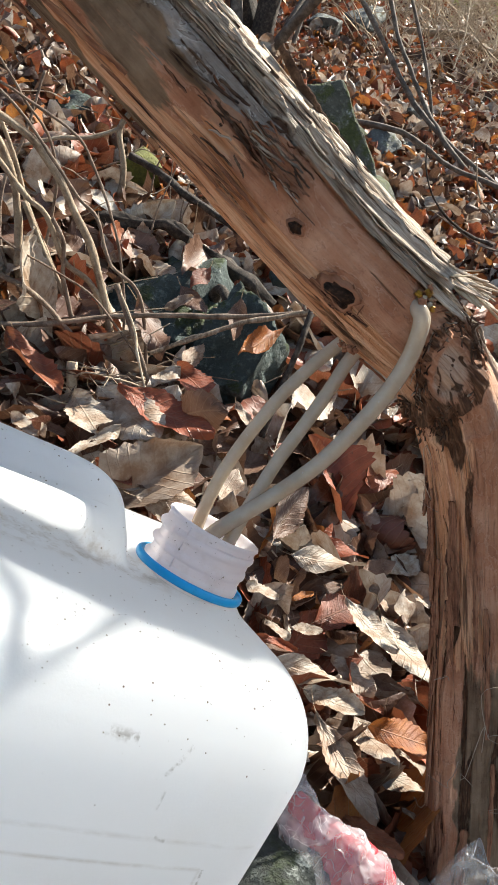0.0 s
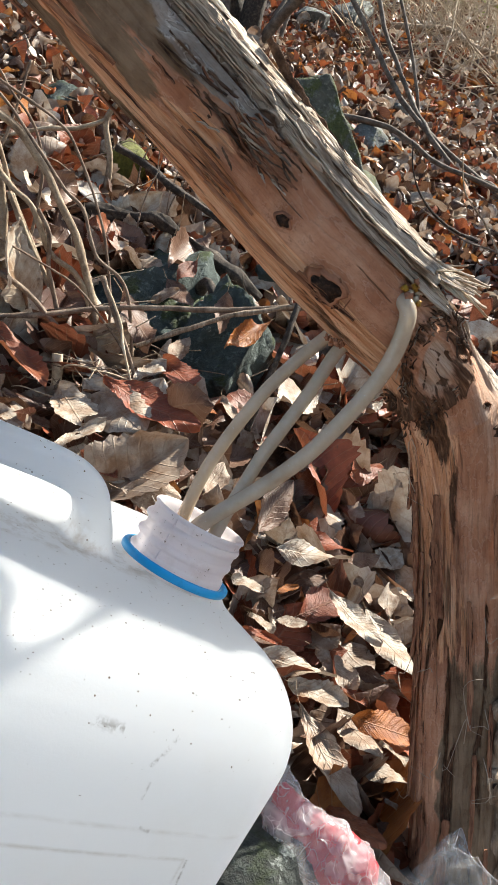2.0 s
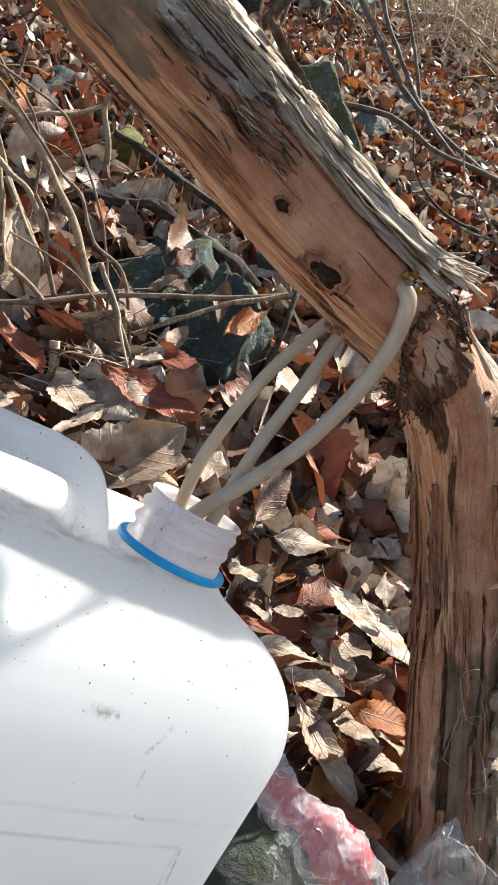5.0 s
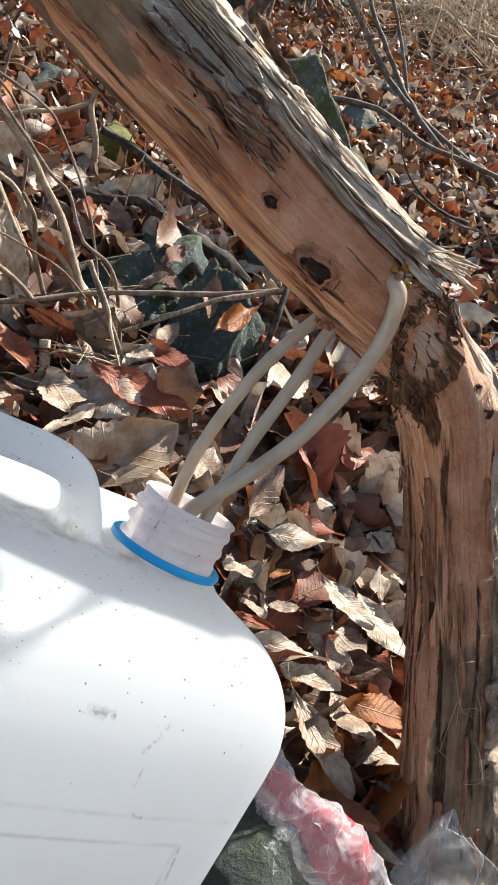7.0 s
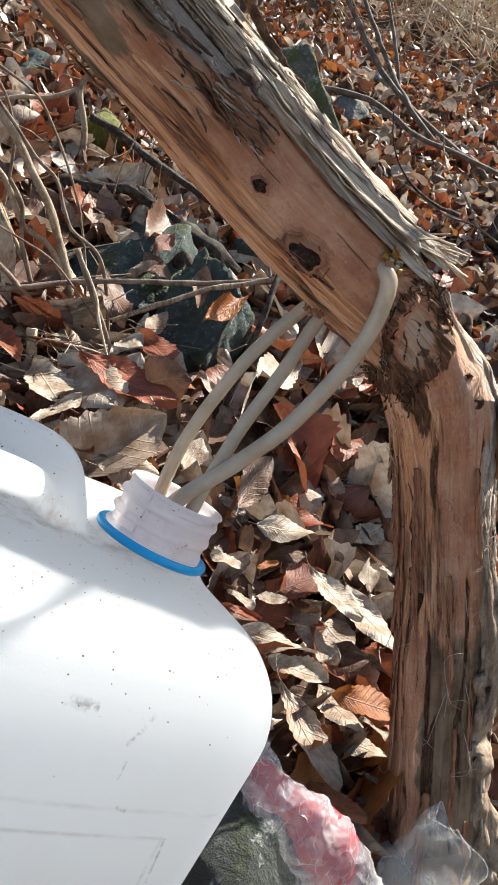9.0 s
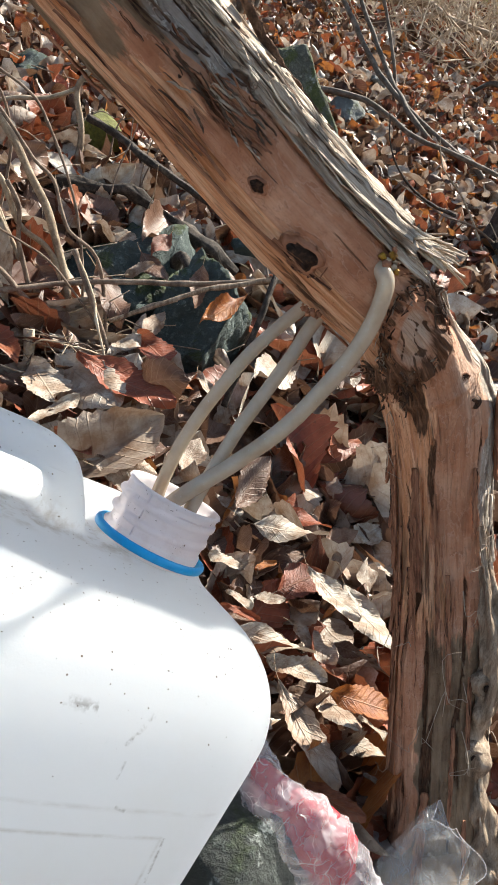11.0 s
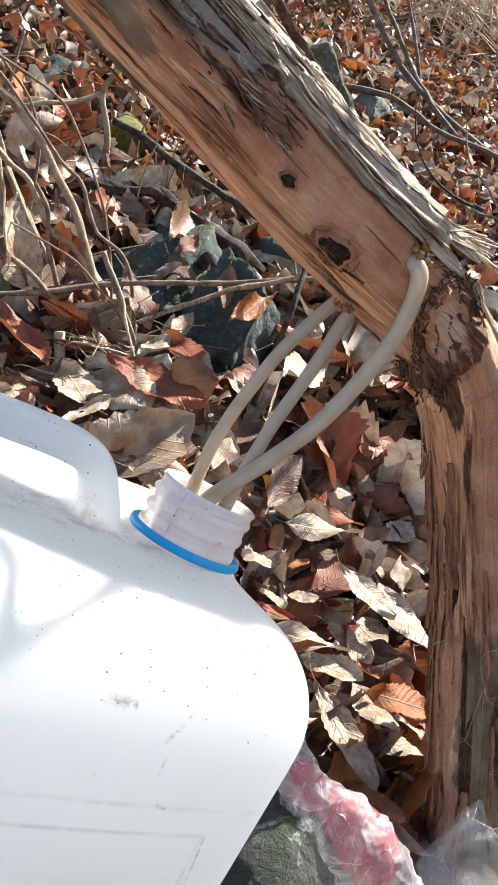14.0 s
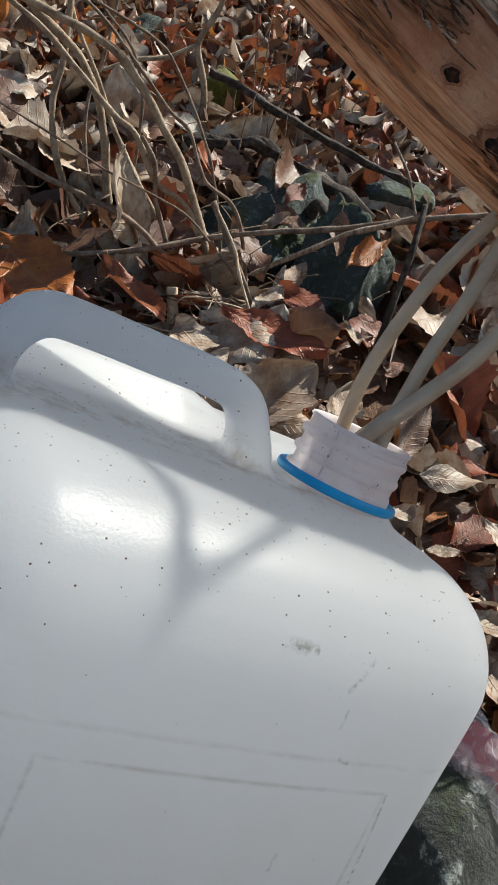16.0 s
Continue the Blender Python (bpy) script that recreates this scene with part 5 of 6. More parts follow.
stem("root", [(-0.05, 0.93, 0.31), (-0.035, 0.885, 0.360), (-0.017, 0.850, 0.340), (-0.006, 0.830, 0.302), (0.011, 0.810, 0.256), (0.02, 0.80, 0.21)], 0.0055, 0.0045, M_DARKSTEM, "dark knobbly root beside a stone", "root", rough=0.35, seed=10, knots=0.5)
stem("fallen_twig", [(0.065, 0.780, 0.364), (0.059, 0.767, 0.350), (0.049, 0.753, 0.326), (0.030, 0.740, 0.283), (0.012, 0.73, 0.24)], 0.0026, 0.0034, M_DARKSTEM, "dark brown twig leaning in the leaves", "twig", seed=11)
stem("fallen_twig", [(0.040, 0.800, 0.419), (0.051, 0.785, 0.389), (0.055, 0.770, 0.357)], 0.0012, 0.0014, M_TWIG, "thin upright brown twig", "twig", seed=12)
stem("grass_stalk", [(-0.122, 0.750, 0.379), (-0.108, 0.738, 0.344), (-0.105, 0.725, 0.325), (-0.096, 0.712, 0.279), (-0.102, 0.700, 0.252)], 0.0013, 0.0010, M_PALEWOOD, "pale dry curving stalk", "stalk", seed=13)
stem("fallen_twig", [(-0.125, 0.752, 0.385), (-0.112, 0.742, 0.345), (-0.098, 0.735, 0.30), (-0.094, 0.73, 0.27)], 0.0026, 0.0016, M_TWIG, "short brown twig standing in the leaves", "twig", seed=15)
stem("root", [(-0.30, 0.69, 0.275), (-0.242, 0.700, 0.281), (-0.201, 0.707, 0.280), (-0.171, 0.713, 0.285), (-0.165, 0.720, 0.318)], 0.0040, 0.0050, M_PALEWOOD, "bent bare pale root", "root", seed=16, knots=0.4)
stem("cut_branch", [(-0.238, 1.165, 0.478), (-0.205, 1.13, 0.452), (-0.175, 1.095, 0.428)], 0.0125, 0.0105, M_PALEWOOD, "short thick peeled branch lying on leaves", "branch", seed=17)
shoot = stem("sapling", [(-0.205, 1.085, 0.375), (-0.198, 1.080, 0.406), (-0.172, 1.080, 0.445), (-0.162, 1.080, 0.483), (-0.164, 1.080, 0.532), (-0.131, 1.080, 0.572), (-0.10, 1.08, 0.64)], 0.0052, 0.0026, M_STEM, "thin leafless forked sapling", "sapling", seed=18)
stem("fork", [(-0.164, 1.080, 0.532), (-0.200, 1.070, 0.521), (-0.240, 1.060, 0.520), (-0.29, 1.05, 0.51)], 0.0030, 0.0022, M_STEM, "", "", seed=19, parent=shoot)

rng = random.Random(33)
for k in range(5):
    src = SHRUB[k % 8][0]
    dx, dy, lean = rng.uniform(-0.05, 0.05), rng.uniform(-0.04, 0.05), rng.uniform(-0.25, 0.25)
    pts = [Vector((x + dx + lean * (z - 0.3), y + dy, z)) - shrub.location for x, y, z in src]
    part_mesh("stem", stem_mesh("stem", pts, rng.uniform(0.0011, 0.0024), rng.uniform(0.0008, 0.0016), 0.14, 7, None, k * 2.3, 0.25), rng.choice((M_STEM, M_TWIG, M_TWIG)), shrub)

rng = random.Random(77)
# wiry twiglets over the leaves
for k in range(150):
    x, y = (rng.uniform(-0.42, 0.24), rng.uniform(0.62, 1.35)) if k < 70 else (rng.uniform(-0.34, -0.06), rng.uniform(0.70, 0.82))
    z = ground_z(x, y) + rng.uniform(0.01, 0.045)
    w, ln = rng.uniform(0, 6.3), rng.uniform(0.04, 0.12)
    p = [Vector((x, y, z))]
    for j in range(3):
        w += rng.uniform(-0.7, 0.7)
        p.append(p[-1] + Vector((math.cos(w), math.sin(w) * 0.6, rng.uniform(-0.35, 0.55))) * ln / 3)
    stem("twiglet", p, rng.uniform(0.0006, 0.0014), 0.0005, rng.choice((M_TWIG, M_STEM, M_PALEWOOD)), "wiry dry twiglet over fallen leaves", "twig", seed=k, group="twiglets", sides=6)
# upright wiry shoots behind the limb
for k in range(7):
    x, y = rng.uniform(-0.20, -0.02), rng.uniform(0.92, 1.16)
    z = ground_z(x, y)
    lean, top = rng.uniform(-0.04, 0.09), rng.uniform(0.08, 0.2)
    stem("shoot", [(x, y, z - 0.01), (x + lean * 0.2, y + rng.uniform(-0.01, 0.01), z + top * 0.35), (x + lean * 0.75, y + rng.uniform(-0.02, 0.02), z + top * 0.7), (x + lean, y + rng.uniform(-0.03, 0.03), z + top)], rng.uniform(0.0009, 0.0016), 0.0004, rng.choice((M_TWIG, M_STEM)), "thin upright bare shoot", "shoot", seed=k + 50, group="bare shoots", sides=7)

# ---- farther up the slope ----
stem("sapling", [(0.607, 1.647, 0.324), (0.535, 1.702, 0.426), (0.519, 1.761, 0.444), (0.446, 1.821, 0.509), (0.388, 1.880, 0.577), (0.355, 1.938, 0.636), (0.309, 1.997, 0.735), (0.256, 2.057, 0.844), (0.223, 2.116, 0.924), (0.147, 2.208, 1.106)], 0.0062, 0.0050, M_GREYTRUNK, "leaning bare grey-brown sapling", "sapling", seed=20)
stem("sapling", [(0.488, 1.748, 0.434), (0.420, 1.794, 0.519), (0.415, 1.847, 0.548), (0.398, 1.902, 0.588), (0.366, 1.955, 0.675), (0.340, 2.008, 0.754), (0.326, 2.063, 0.845), (0.316, 2.116, 0.924), (0.294, 2.208, 1.106)], 0.0056, 0.0042, M_GREYTRUNK, "leaning bare dark sapling", "sapling", seed=21)
stem("sapling", [(0.411, 1.923, 0.545), (0.410, 1.932, 0.607), (0.390, 1.962, 0.721), (0.362, 1.994, 0.834), (0.353, 2.024, 0.894), (0.340, 2.042, 1.060)], 0.0040, 0.003, M_GREYTRUNK, "thin bare brown sapling", "sapling", seed=22)
stem("fallen_branch", [(0.184, 1.766, 0.572), (0.246, 1.748, 0.560), (0.310, 1.725, 0.544), (0.357, 1.702, 0.513), (0.405, 1.679, 0.477), (0.484, 1.656, 0.445), (0.570, 1.638, 0.407)], 0.0056, 0.0048, M_GREYTRUNK, "grey fallen branch across red leaves", "branch", seed=23)
stem("fallen_branch", [(0.50, 3.04, 0.90), (0.618, 3.000, 0.891), (0.713, 2.967, 0.880), (0.800, 2.933, 0.827), (0.899, 2.900, 0.791), (1.1, 2.85, 0.72)], 0.012, 0.010, M_STEM, "bare branch of a thicket", "branch", seed=24)
clump = tagged(empty("bush", pose(0.015, 2.06, 0.66)), "clump of dark bare stems on the slope", "bush")
for k, (pts, r) in enumerate((([(0.012, 2.050, 0.640), (0.012, 2.050, 0.700), (0.031, 2.050, 0.765), (0.048, 2.050, 0.835), (0.07, 2.050, 0.95), (0.10, 2.06, 1.3)], 0.028),
                              ([(0.03, 2.05, 0.64), (0.045, 2.050, 0.703), (0.083, 2.017, 0.761), (0.125, 1.983, 0.802), (0.20, 1.93, 0.87), (0.4, 1.85, 1.05)], 0.013),
                              ([(-0.006, 2.10, 0.64), (-0.008, 2.100, 0.711), (-0.001, 2.100, 0.784), (-0.012, 2.100, 0.843), (-0.021, 2.100, 0.95), (-0.05, 2.1, 1.3)], 0.030),
                              ([(0.02, 2.0, 0.64), (0.027, 2.000, 0.701), (0.066, 2.100, 0.753), (0.137, 2.200, 0.871), (0.22, 2.3, 1.1)], 0.010),
                              ([(-0.02, 2.0, 0.64), (-0.03, 2.02, 0.75), (-0.02, 2.05, 0.90), (0.02, 2.1, 1.2)], 0.014),
                              ([(0.05, 2.1, 0.66), (0.10, 2.13, 0.74), (0.125, 2.15, 0.80), (0.21, 2.2, 1.0)], 0.006))):
    part_mesh("stem", stem_mesh("stem", [Vector(p) - clump.location for p in pts], r, r * 0.7, 0.25, 12, 36, k * 5.0, 0.2), M_DARKSTEM if k in (0, 2) else M_GREYTRUNK, clump)
rtree = tagged(empty("tree", pose(0.56, 1.34, 0.15)), "dark rough-barked tree, spreading foot, on the slope, with added shade branch", "tree")
for k, (pts, r0, r1) in enumerate((([(0.545, 1.33, 0.04), (0.530, 1.345, 0.14), (0.520, 1.364, 0.25), (0.526, 1.378, 0.35), (0.516, 1.385, 0.43)], 0.112, 0.016),
                                   ([(0.530, 1.378, 0.36), (0.520, 1.383, 0.424), (0.503, 1.392, 0.554), (0.487, 1.406, 0.677), (0.478, 1.420, 0.76), (0.46, 1.45, 1.0)], 0.0145, 0.009),
                                   ([(0.56, 1.33, 0.12), (0.49, 1.30, 0.20), (0.44, 1.28, 0.20)], 0.03, 0.008),
                                   ([(0.53, 1.375, 0.40), (0.57, 1.37, 0.52), (0.64, 1.36, 0.75)], 0.022, 0.012),
                                   ([(0.505, 1.39, 0.52), (0.46, 1.38, 0.56), (0.42, 1.37, 0.55)], 0.006, 0.003),
                                   ([(0.49, 1.4, 0.62), (0.53, 1.41, 0.70), (0.56, 1.42, 0.80)], 0.008, 0.004),
                                   # unseen forked branch, added only to lay V-shaped shade on the can
                                   ([(0.57, 1.37, 0.52), (0.60, 1.10, 0.66), (0.550, 0.83, 0.760), (0.487, 0.665, 0.781), (0.468, 0.617, 0.793), (0.454, 0.596, 0.795), (0.446, 0.575, 0.790), (0.43, 0.53, 0.80)], 0.0056, 0.0026),
                                   ([(0.454, 0.596, 0.795), (0.451, 0.608, 0.805), (0.449, 0.626, 0.811), (0.447, 0.66, 0.835), (0.44, 0.72, 0.88)], 0.0034, 0.0024))):
    part_mesh("trunk" if k == 0 else "limb", stem_mesh("trunk", [Vector(p) - rtree.location for p in pts], r0, r1, 0.8 if r0 > 0.012 else 0.3, 26, 80, k * 4.0, 0.3), M_DARKBARK, rtree)
rng = random.Random(44)
for k in range(16):
    x, y = rng.uniform(0.36, 0.56), rng.uniform(1.15, 1.32)
    z = ground_z(x, y) + rng.uniform(0.0, 0.10)
    w, ln = rng.uniform(0.3, 2.9), rng.uniform(0.12, 0.30)
    p = [Vector((x, y, z))]
    for j in range(4):
        w += rng.uniform(-0.5, 0.5)
        p.append(p[-1] + Vector((math.cos(w), rng.uniform(-0.3, 0.3), math.sin(w) * 0.8)) * ln / 4)
    stem("twig", p, rng.uniform(0.0014, 0.0030), 0.0008, rng.choice((M_TWIG, M_DARKSTEM, M_STEM)), "thin bare twig at the foot of a dark tree", "twig", seed=k, group="twigs by the dark tree", sides=7)
for x, y, r, hgt, lean in ((0.405, 4.0, 0.045, 3.0, 0.15), (-0.02, 3.8, 0.055, 3.0, 0.05), (1.15, 5.2, 0.06, 4.0, -0.2), (0.75, 6.0, 0.08, 4.5, 0.2), (-1.2, 4.5, 0.07, 4.0, 0.1), (1.9, 7.5, 0.10, 6.0, 0.1), (0.2, 7.0, 0.08, 5.0, -0.1), (2.6, 6.0, 0.08, 5.0, 0.2), (-2.4, 6.5, 0.1, 5.0, 0.2)):
    z = ground_z(x, y)
    stem("bare_tree", [(x, y, z - 0.1), (x + lean * 0.2, y, z + hgt * 0.3), (x + lean * 0.6, y, z + hgt * 0.65), (x + lean, y, z + hgt)], r, r * 0.5, M_GREYTRUNK, "bare grey-brown tree trunk on the slope", "tree", rough=0.2, seed=x * 7, group="trees up the slope", sides=14)


def thicket():
    """Tangle of thin bare twigs with a few early leaves, farther up the slope."""
    rng = random.Random(12)
    verts, faces, gv, gf = [], [], [], []
    for k in range(5000):
        y = rng.uniform(2.5, 8.5)
        x = rng.uniform(-0.1, 0.50) * y if rng.random() < 0.82 else rng.uniform(-0.45, 0.0) * y
        if y < 3.2 and x < 0.12 * y:
            continue
        z = ground_z(x, y)
        p = Vector((x, y, z + rng.uniform(-0.02, 0.35) * rng.random()))
        w = rng.uniform(0, 6.3)
        r = rng.uniform(0.0010, 0.0036) * (0.6 + 0.1 * y)
        d = Vector((math.cos(w) * 0.7, math.sin(w) * 0.4, rng.uniform(0.0, 1.1))).normalized()
        segs = rng.randint(4, 7)
        ring0 = None
        for j in range(segs):
            rr = r * (1 - 0.8 * j / segs)
            side = d.orthogonal().normalized()
            other = d.cross(side)
            base = len(verts)
            for q in range(4):
                a = q * math.pi / 2
                verts.append(tuple(p + (side * math.cos(a) + other * math.sin(a)) * rr))
            if ring0 is not None:
                for q in range(4):
                    faces.append((ring0 + q, ring0 + (q + 1) % 4, base + (q + 1) % 4, base + q))
            ring0 = base
            if y > 4 and rng.random() < 0.10 and x > 0.2 * y:
                for u in range(3):
                    c = p + Vector((rng.uniform(-1, 1), rng.uniform(-1, 1), rng.uniform(-1, 1))) * 0.05
                    t = Vector((rng.uniform(-1, 1), rng.uniform(-1, 1), rng.uniform(-1, 1))).normalized() * 0.022
                    v = t.orthogonal().normalized() * 0.010
                    b = len(gv)
                    gv.extend([tuple(c - t), tuple(c + v), tuple(c + t), tuple(c - v)])
                    gf.append((b, b + 1, b + 2, b + 3))
            p = p + d * rng.uniform(0.06, 0.16)
            d = (d + Vector((rng.uniform(-0.5, 0.5), rng.uniform(-0.4, 0.4), rng.uniform(-0.35, 0.3)))).normalized()
    me = bpy.data.meshes.new("thicket")
    me.from_pydata(verts, [], faces)
    tagged(part_mesh("thicket", me, M_PALEWOOD, None), "tangle of thin bare twigs up the slope", "thicket", kind="stuff")
    me = bpy.data.meshes.new("young_leaves")
    me.from_pydata(gv, [], gf)
    tagged(part_mesh("young_leaves", me, M_GREENBUD, None), "scattered small young green leaves in the thicket", "leaves", kind="stuff")


thicket()


# ---- fallen leaves ----
def leaf_grid(rows, cols, length, wide, bend, fold, curl, twist, teeth, seed):
    """Points of one dry oak leaf, stalk end at the origin, tip along +x, and the s and c of each point."""
    s = np.linspace(0, 1, rows)
    c = np.linspace(-1, 1, cols)
    S, C = np.meshgrid(s, c, indexing="ij")
    half = wide / 2 * np.sin(np.pi * np.clip(S, 0.004, 0.996) ** 1.18) ** 0.78
    half *= 1 + teeth * (np.mod(S * 10 + 0.3 * np.abs(C), 1.0) - 0.5) * (np.abs(C) > 0.8)
    half *= 1 + 0.10 * np.sin(S * 7 + seed * 2.1 + C)
    X = S * length
    Y = C * half
    aY = np.abs(C)
    ribs = 0.00035 * np.sin(2 * np.pi * (S * 11 - aY * 1.9)) * np.minimum(1, aY * 3) * (length / 0.09)
    Z = fold * np.abs(Y) + ribs
    Z += curl * (aY**2.2) * half * (1 + 0.7 * np.sin(S * 5 + seed * 1.7 + C * 1.5))
    Z += 0.022 * length * np.sin(S * 13 + seed * 3.1 + C * 4) * np.cos(C * 5 + seed) * (0.2 + aY)
    wave = 0.085 * length * np.sin(S * 6.0 + seed) * (0.3 + aY) * np.sin(C * 1.7 + seed * 0.7)
    Z += wave
    # bend along the length
    k = bend / length
    th = S * length * k
    if abs(bend) > 1e-3:
        Xn = np.sin(th) / k - Z * np.sin(th)
        Zn = (1 - np.cos(th)) / k + Z * np.cos(th)
        X, Z = Xn, Zn
    a = twist * (S - 0.3)
    Y, Z = Y * np.cos(a) - Z * np.sin(a), Y * np.sin(a) + Z * np.cos(a)
    return np.stack([X, Y, Z], -1).reshape(-1, 3), np.stack([S, C], -1).reshape(-1, 2)


def leaf_faces(rows, cols):
    i, j = np.meshgrid(np.arange(rows - 1), np.arange(cols - 1), indexing="ij")
    a = (i * cols + j).ravel()
    return np.stack([a, a + cols, a + cols + 1, a + 1], -1)


def leaf_mesh(seed, rows=26, cols=9):
    rng = random.Random(seed * 13 + 1)
    calm = 0.28 if seed < 6 else 1.0
    pts, sc = leaf_grid(rows, cols, 0.09, 0.09 * rng.uniform(0.48, 0.62), calm * rng.uniform(-0.7, 1.5), calm * rng.uniform(-0.1, 0.5), calm * rng.uniform(-0.5, 1.1), calm * rng.uniform(-1.1, 1.1), 0.18, seed)
    faces = leaf_faces(rows, cols)
    pts = pts.tolist()
    mid = [pts[r * cols + cols // 2] for r in (0, 2)]
    # stalk
    d = Vector(mid[0]) - Vector(mid[1])
    d.normalize()
    stalk = []
    for k in range(4):
        p = Vector(mid[0]) + d * 0.006 * k + Vector((0, 0.0008 * k * k * math.sin(seed), 0.0006 * k * k))
        for q in range(3):
            stalk.append(tuple(p + Vector((0, math.cos(q * 2.1), math.sin(q * 2.1))) * 0.0006))
    ring = [(k * 3 + q, k * 3 + (q + 1) % 3, k * 3 + 3 + (q + 1) % 3, k * 3 + 3 + q) for k in range(3) for q in range(3)]
    foot = bpy.data.meshes.new("stalk")
    foot.from_pydata(stalk, [], ring)
    foot.materials.append(M_STEM)
    me = bpy.data.meshes.new("fallen_leaf")
    me.from_pydata(pts, [], faces.tolist())
    layer = me.uv_layers.new(name="UVMap")
    idx = np.empty(len(me.loops), int)
    me.loops.foreach_get("vertex_index", idx)
    layer.data.foreach_set("uv", sc[idx].ravel())
    me.materials.append(M_BROWN)
    me.polygons.foreach_set("use_smooth", [True] * len(me.polygons))
    return me, foot


LEAF_MESHES = [leaf_mesh(k) for k in range(14)]
KINDS = {"pale": (M_PALE, "pale greyish-tan dry oak leaf, curled, lying face down on the slope"), "brown": (M_BROWN, "dull brown dry oak leaf, curled, on the leaf litter"),
         "red": (M_RED, "red-brown dry oak leaf, curled, on the leaf litter"), "orange": (M_ORANGE, "bright orange dry leaf on the leaf litter")}


def place_leaf(kind, m, which, size):
    blade, foot = LEAF_MESHES[which]
    ob = new("fallen_leaf", blade)
    new("stalk", foot).parent = ob
    ob.matrix_world = m @ Matrix.Diagonal((size, size, size, 1))
    mat, label = KINDS[kind]
    ob.material_slots[0].link = "OBJECT"
    ob.material_slots[0].material = mat
    return tagged(ob, label, "leaf", "fallen leaves")


def leaf_between(kind, stalk, tip, facing, which, wide=1.0):
    """A leaf from its stalk end to its tip, its face turned towards a direction."""
    a, b = Vector(stalk), Vector(tip)
    x = (b - a).normalized()
    z = Vector(facing)
    z = (z - x * z.dot(x)).normalized()
    y = z.cross(x)
    m = Matrix((x, y, z)).transposed().to_4x4()
    m.translation = a
    k = (b - a).length / 0.085
    ob = place_leaf(kind, m, which, k)
    ob.matrix_world = m @ Matrix.Diagonal((k, k * wide, k, 1))
    return ob


